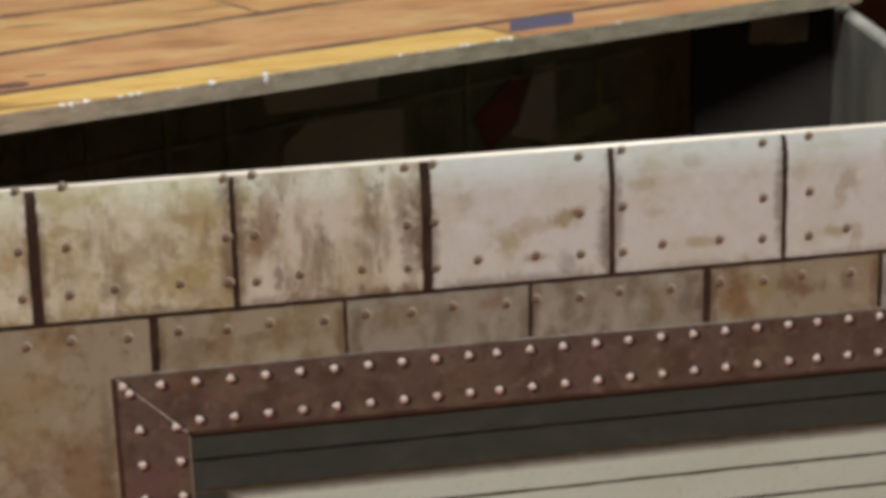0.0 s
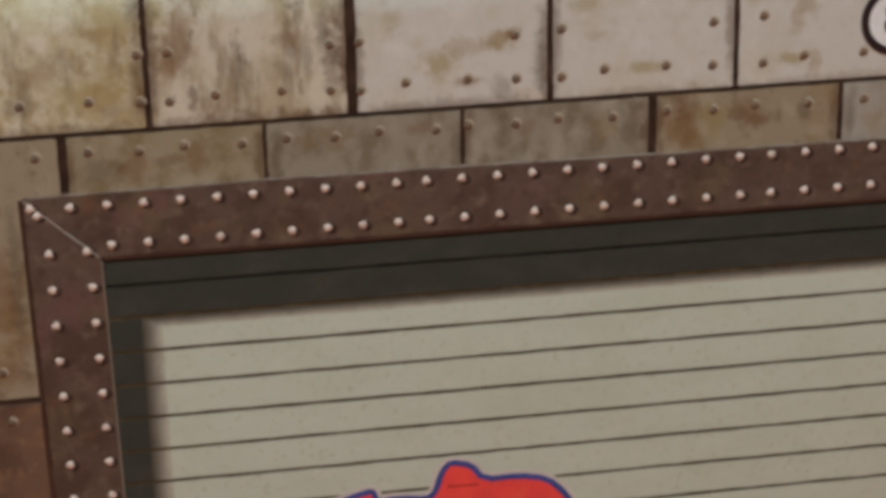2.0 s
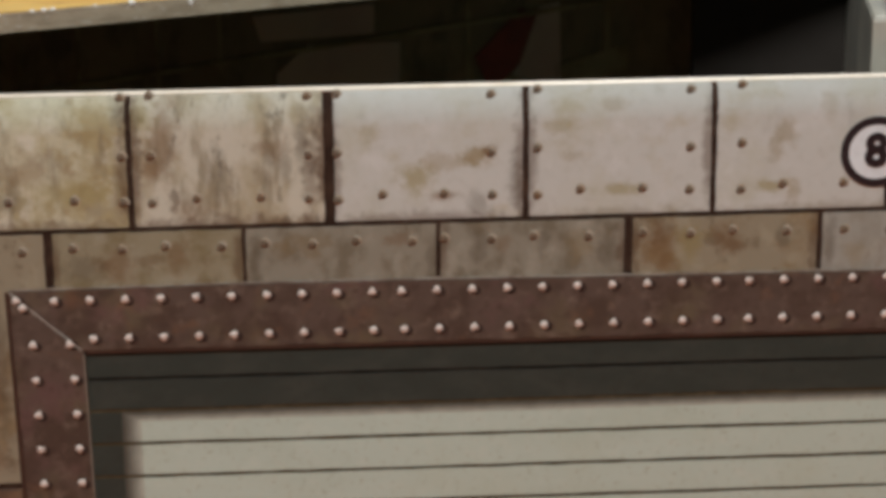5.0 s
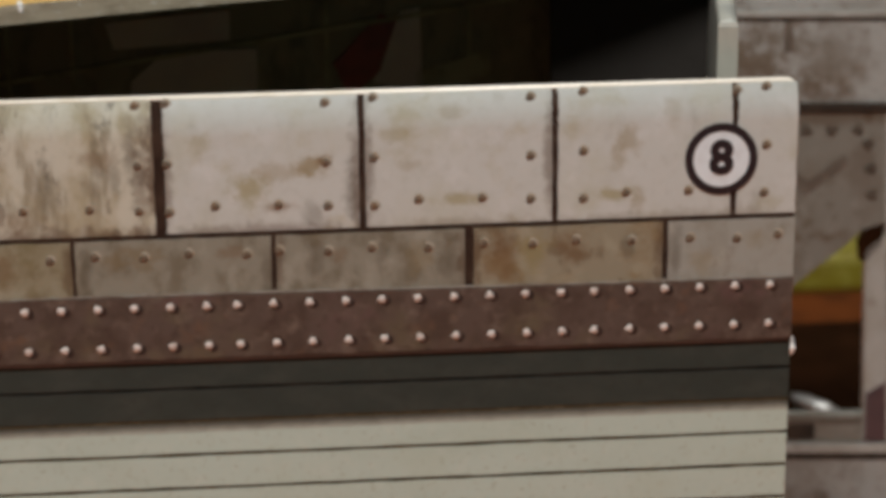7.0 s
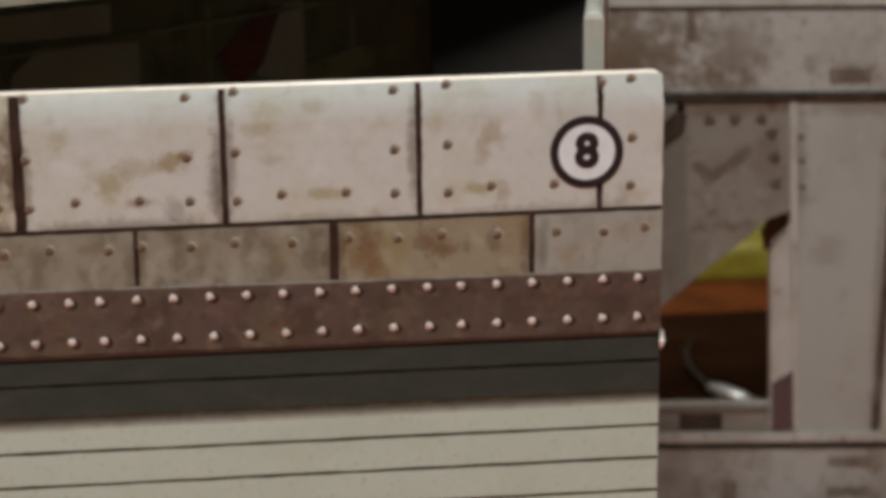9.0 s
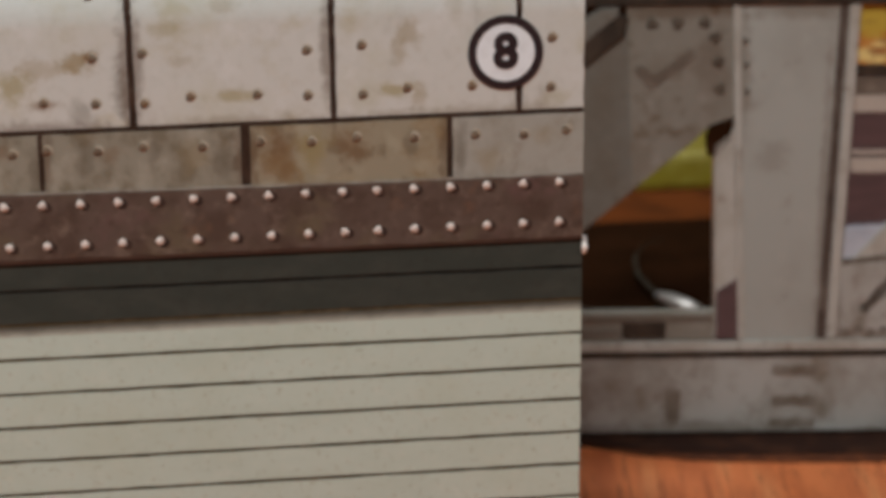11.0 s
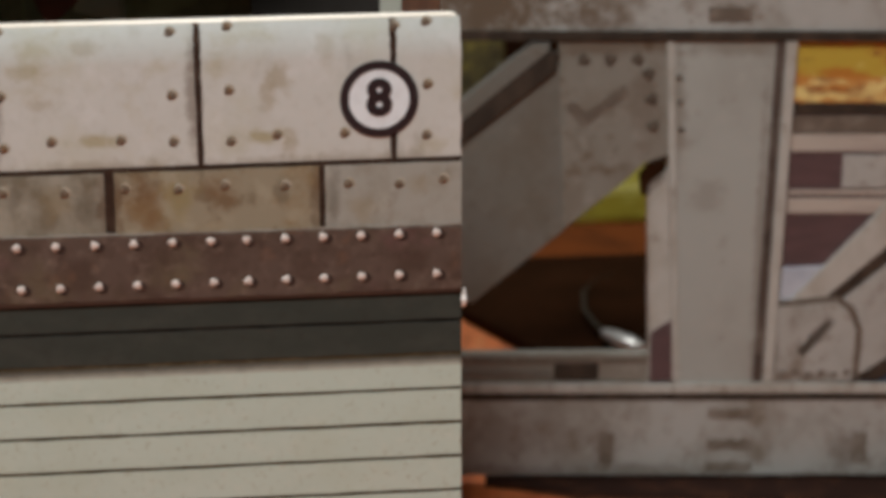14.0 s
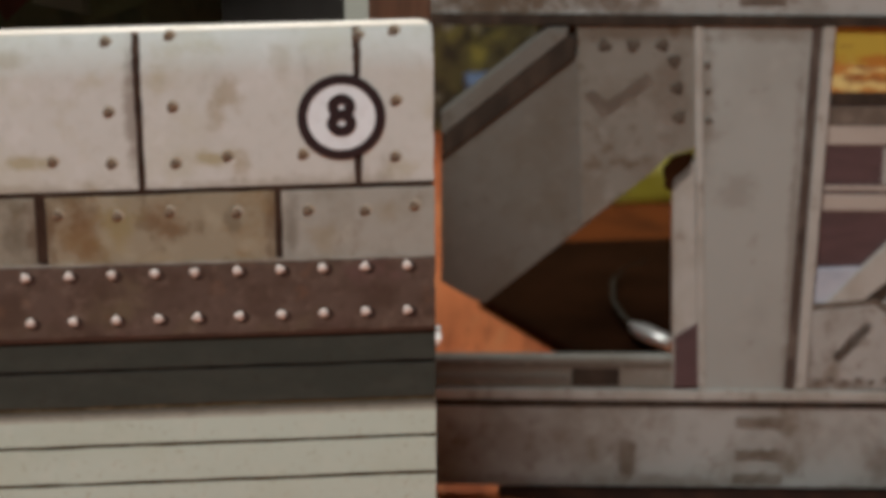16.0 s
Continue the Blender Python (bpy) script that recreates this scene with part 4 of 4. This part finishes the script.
# ---- the card girder frame farther back ----
def girder():
    thing = empty("girder_frame", "die-cut card frame printed as grey riveted steel girders", "card model")
    y0, y1 = 126.0, 128.0

    def piece(name, pts, mat, front=0.0, label="", back=None):
        return part(name, sheet(Z(pts), y0 - front, y1 if back is None else back, 0.12), mat, thing, label)

    def bar(name, x0, x1, z0, z1, mat, front=0.15, label=""):
        return part(name, box(x0, x1, y0 - front, y0 + 0.3, BASE + z0, BASE + z1, 0.08, 1), mat, thing, label)

    thing.matrix_basis = pose(0.121, 0.126, 0, 0, 0, -6.84) @ pose(-0.121, -0.126, 0)
    piece("bottom_beam", [(40, -93.0), (215, -93.2), (215, -77.2), (40, -76.6)], mat_girder)
    # two flat strips stand for the beam's shadow and its fading front
    part("foot_strip", slab([(90, 125.3), (98, 123.6), (104, 121.4), (112, 120.0), (125, 119.2), (139, 119.0), (150, 118.6), (170, 118.8), (215, 118.6), (215, 131), (90, 131)], 0, 1.0, 0.15), mat_foot_and_shadow, thing, "dark brown strip for the shadow under the beam")
    part("foot_ply", slab(rough([(96, 124.0), (103, 120.6), (111, 118.2), (125, 117.0), (139, 116.4), (170, 116.2), (215, 116.0), (215, 122), (120, 122), (100, 124.4)], 2.0, 0.25), 0, 0.5, 0.15), mat_shadow_fringe, thing, "red-brown strip for the shadow's soft front edge")
    for x in (62, 205):
        part("foot", box(x, x + 4, y0 + 0.4, y1 - 0.4, 0, 2.4), mat_foot_and_shadow, thing)
    piece("top_beam", [(40, -18.4), (215, -18.6), (215, -1.0), (40, -0.6)], mat_girder)
    piece("column", [(121.0, -77.2), (117.9, -19.1), (138.1, -18.7), (137.0, -76.8)], mat_column)
    piece("column", [(200.0, -78.5), (198.0, -19.2), (216.0, -19.4), (215.0, -78.6)], mat_column)
    piece("brace_plate", [(103.5, -49.2), (102.4, -22.0), (80.9, -38.8), (80.9, -59.3), (84.4, -61.4), (87.4, -62.9)], mat_girder_dim, -0.2, "darker grey diagonal brace")
    piece("gusset", [(118.9, -37.8), (118.1, -19.1), (100.6, -19.4), (102.0, -50.2), (111.8, -42.0), (114.6, -39.0)], mat_gusset)
    piece("gusset", [(40, -42), (40, -19), (58.0, -20.8), (70.3, -45.9), (68.2, -62.3), (40, -60)], mat_girder)
    piece("column", [(40, -77), (40, -19), (51.9, -20.9), (51.9, -80.4)], mat_girder)
    # flanges, lips and dark lines of the print
    bar("flange", 40, 215, -78.3, -76.6, mat_girder_light, 0.5, "pale upper flange of the beam")
    bar("seam", 40, 215, -79.6, -78.3, mat_girder_dark, 0.2)
    bar("flange", 40, 215, -19.3, -17.7, mat_girder_dark, 0.5, "dark lower flange of the top beam")
    bar("flange", 40, 215, -3.6, -2.6, mat_girder_light, 0.4)
    bar("seam", 40, 215, -4.3, -3.7, mat_girder_dark, 0.2)
    piece("lip", [(40, -76.4), (116.5, -76.4), (116.5, -71.4), (40, -71.8)], mat_gusset)
    bar("lip_line", 40, 116.4, -73.2, -72.1, mat_smudge, 0.1)
    bar("lip_line", 101, 108.3, -76.0, -73.2, mat_girder_dark, 0.2)
    bar("lip_line", 40, 100.5, -75.4, -74.2, mat_girder_dim, 0.2)
    piece("inner_flange", [(116.5, -76.2), (115.3, -42.7), (118.5, -39.7), (120.4, -76.0)], mat_girder_light, 0.3)
    piece("inner_foot", [(116.7, -76.2), (116.5, -67.7), (119.9, -65.5), (120.4, -76.0)], mat_stripe_purple, 0.5)
    piece("column_edge", [(120.4, -76.4), (117.6, -19.3), (118.7, -19.3), (121.6, -76.4)], mat_girder_light, 0.3)
    piece("column_edge", [(133.6, -76.4), (134.8, -18.8), (136.2, -18.8), (135.2, -76.3)], mat_edge_brown, 0.2)
    piece("column_edge", [(135.3, -76.3), (136.4, -18.8), (138.1, -18.7), (136.9, -76.2)], mat_girder_light, 0.4)
    piece("brace_bar", [(80.9, -36.2), (99.2, -21.0), (100.9, -21.4), (100.3, -24.2), (80.9, -39.8)], mat_girder_dark, 0.4, "dark edge of the diagonal brace")
    piece("brace_bar", [(80.9, -36.1), (99.1, -20.9), (99.3, -19.7), (96.4, -19.8), (80.9, -32.7)], mat_girder_dim, 0.6)
    for pts in ([(101.9, -29.8), (104.5, -33.4), (112.1, -27.9), (111.1, -26.5), (105.3, -30.8), (102.9, -29.0)], [(140.4, -71.1), (145.6, -65.1), (146.9, -66.0), (141.7, -72.2)]):
        piece("smudge", rough(pts, 1.0, 0.3), mat_smudge, 0.1, "grey worn smudge")
    stud = dome_mesh("girder_rivet", 1.0, 0.2, mat_stud, 12, 0.16)
    small_stud = dome_mesh("small_girder_rivet", 0.55, 0.2, mat_smudge)
    for x, z in ((104.7, -22.3), (108.8, -22.3), (113.1, -22.2), (114.9, -24.6), (115.5, -28.7), (115.9, -33.1), (119.7, -25.2), (120.0, -29.2), (120.3, -33.6)):
        rivet(small_stud if x > 119 else stud, x, z, y0 - 0.1, thing, random.uniform(0, 360))
    piece("corner_ink", [(113.8, -41.0), (115.2, -39.2), (118.2, -38.4), (118.1, -41.8), (116.4, -43.2), (115.5, -44.6), (114.2, -44.2)], mat_black, 0.3, "dark printed corner beside the column", y0 + 0.4)
    for x in (110.0, 152.0, 68.0):
        piece("stencil", rough([(x - 1.2, -91.0), (x + 1.2, -91.0), (x + 1.2, -85.4), (x - 1.2, -85.4)], 0.9, 0.25), mat_smudge_soft, 0.1)
    for z in (-82.0, -87.6, -91.6):
        piece("stencil", rough([(126.6, z - 0.9), (134.2, z - 0.9), (134.2, z + 0.9), (126.6, z + 0.9)], 0.8, 0.25), mat_smudge_soft, 0.1)
    bar("stencil", 124.0, 130.8, -16.4, -13.9, mat_smudge, 0.08)
    bar("stencil", 100.5, 102.0, -9.5, -3.8, mat_smudge, 0.08)

    # printed bay to the side of the column
    part("bay_backing", box(137.0, 200, y0 + 1.0, y0 + 1.9, BASE - 78, BASE - 19), mat_stripe_purple, thing, "printed bay with coloured bands")
    for z0, z1, mat in ((-25.2, -19.4, mat_yellow), (-29.4, -25.2, mat_orange), (-31.2, -29.4, mat_girder_dark), (-34.4, -31.6, mat_smudge), (-37.4, -34.6, mat_stripe_white), (-47.7, -45.2, mat_stripe_white), (-44.6, -43.8, mat_stripe_white)):
        part("band", box(138.0, 199, y0 + 0.7, y0 + 1.1, BASE + z0, BASE + z1), mat, thing)
    part("band", box(146.5, 199, y0 + 0.6, y0 + 1.1, BASE - 43.4, BASE - 38.0), mat_girder, thing)
    piece("band", [(137.7, -56.9), (144.7, -56.6), (146.1, -63.4), (137.5, -63.8)], mat_pale_blue, -0.5)
    piece("band", [(149.0, -76.6), (199.0, -78.0), (199.0, -63.0), (164.2, -64.0)], mat_navy, -0.5)
    piece("brace", [(137.7, -64.0), (142.8, -63.8), (196.0, -15.5), (183.0, -13.8)], mat_girder_light, -0.2)
    piece("brace", [(142.3, -64.2), (145.2, -64.1), (199.0, -17.0), (196.0, -15.5)], mat_girder_dark, -0.1)
    piece("brace_plate", [(145.4, -64.1), (199.0, -18.0), (199.0, -44.0), (152.8, -76.0), (147.1, -76.3)], mat_girder, -0.2)
    piece("brace_edge", [(149.4, -76.4), (154.3, -76.1), (199.0, -45.5), (199.0, -43.0)], mat_girder_dark, 0.0)
    piece("foot_plate_edge", [(136.9, -76.8), (137.1, -62.5), (146.9, -61.5), (149.8, -63.5), (151.3, -67.4), (151.1, -76.1)], mat_smudge, 0.0)
    piece("foot_plate", [(137.1, -76.8), (137.3, -63.5), (146.6, -62.5), (148.8, -64.2), (150.2, -67.6), (150.0, -76.2)], mat_girder, 0.1)
    for n in range(6):
        rivet(small_stud, 138.6 + 2.1 * n, -75.2 + 0.4 * (n % 2), y0 - 0.1, thing)


girder()


# ---- loose things on the table behind the girder frame, and its painted shade ----
def far_things():
    # low dark slab, laid out to the dark area behind the girder's opening
    tray = empty("dark_slab", "low dark brown slab on the table", "tray")
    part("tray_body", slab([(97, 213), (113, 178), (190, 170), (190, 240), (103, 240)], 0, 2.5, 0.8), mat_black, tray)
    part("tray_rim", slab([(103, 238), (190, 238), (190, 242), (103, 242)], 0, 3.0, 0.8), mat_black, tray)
    clip = empty("metal_clip", "small bent bright piece, shaped to a glint, on the dark slab", "clip")
    def tube(path, wide, mat, name, label=""):
        bm = bmesh.new()
        rings = []
        for p, w in zip(path, wide):
            rings.append([bm.verts.new(Vector(p) + Vector((w * math.cos(a), 0.3 * math.cos(a), 0.55 * w * math.sin(a)))) for a in [i * math.pi / 5 for i in range(10)]])
        for a, b in zip(rings, rings[1:]):
            for i in range(10):
                bm.faces.new((a[i], a[(i + 1) % 10], b[(i + 1) % 10], b[i])).smooth = True
        bm.faces.new(rings[0])
        bm.faces.new(rings[-1][::-1])
        part(name, bm, mat, clip, label)

    # bright tongue modelled to the outline of a white glint
    tube(((122.6, 190.5, 4.2), (123.6, 187, 4.4), (125.4, 182, 4.6), (127.6, 177, 4.8)), (0.7, 2.1, 2.5, 1.6), mat_steel, "clip_tongue")
    tube(((131, 222, 5.0), (126.5, 219, 5.0), (122.8, 212, 4.8), (121.2, 203, 4.4), (121.8, 194, 4.2), (122.9, 190, 4.2)), (0.25, 0.35, 0.45, 0.45, 0.4, 0.3), mat_loop, "clip_loop", "dull dark wire loop")
    # brown sheet added where the tabletop lies in shade
    sheet_shade = empty("table_shade", "flat brown sheet that stands for the shaded table", "card sheet")
    part("card_sheet", slab([(104, 243), (205, 243), (205, 271), (110, 271)], 0, 0.8, 0.2), mat_table_shade, sheet_shade)
    strip = empty("yellow_strip", "olive yellow plastic strip lying on the table", "strip")
    part("strip_body", box(118, 260, 272, 294, 0, 9, 2), mat_olive_yellow, strip)
    for name, dims, mat, label in (
        ("blue_carton", (106.5, 114, 312, 320, 0, 18), mat_blue, "pale blue carton standing on the table"),
        ("brown_carton", (118, 240, 297, 312, 0, 27), mat_black, "dark brown carton standing on the table"),
        ("olive_carton", (84, 126, 334, 350, 0, 40), mat_olive_dark, "olive carton standing on the table"),
        ("black_crate", (20, 300, 400, 440, 0, 120), mat_black, "dark brown crate standing on the table"),
    ):
        thing = empty(name, label, "box")
        part("carton_body", box(*dims, 1.0), mat, thing)
        part("carton_lid", box(dims[0] - 0.6, dims[1] + 0.6, dims[2] - 0.6, dims[3] + 0.6, dims[5] - 8, dims[5] + 0.6, 0.8), mat, thing)


far_things()
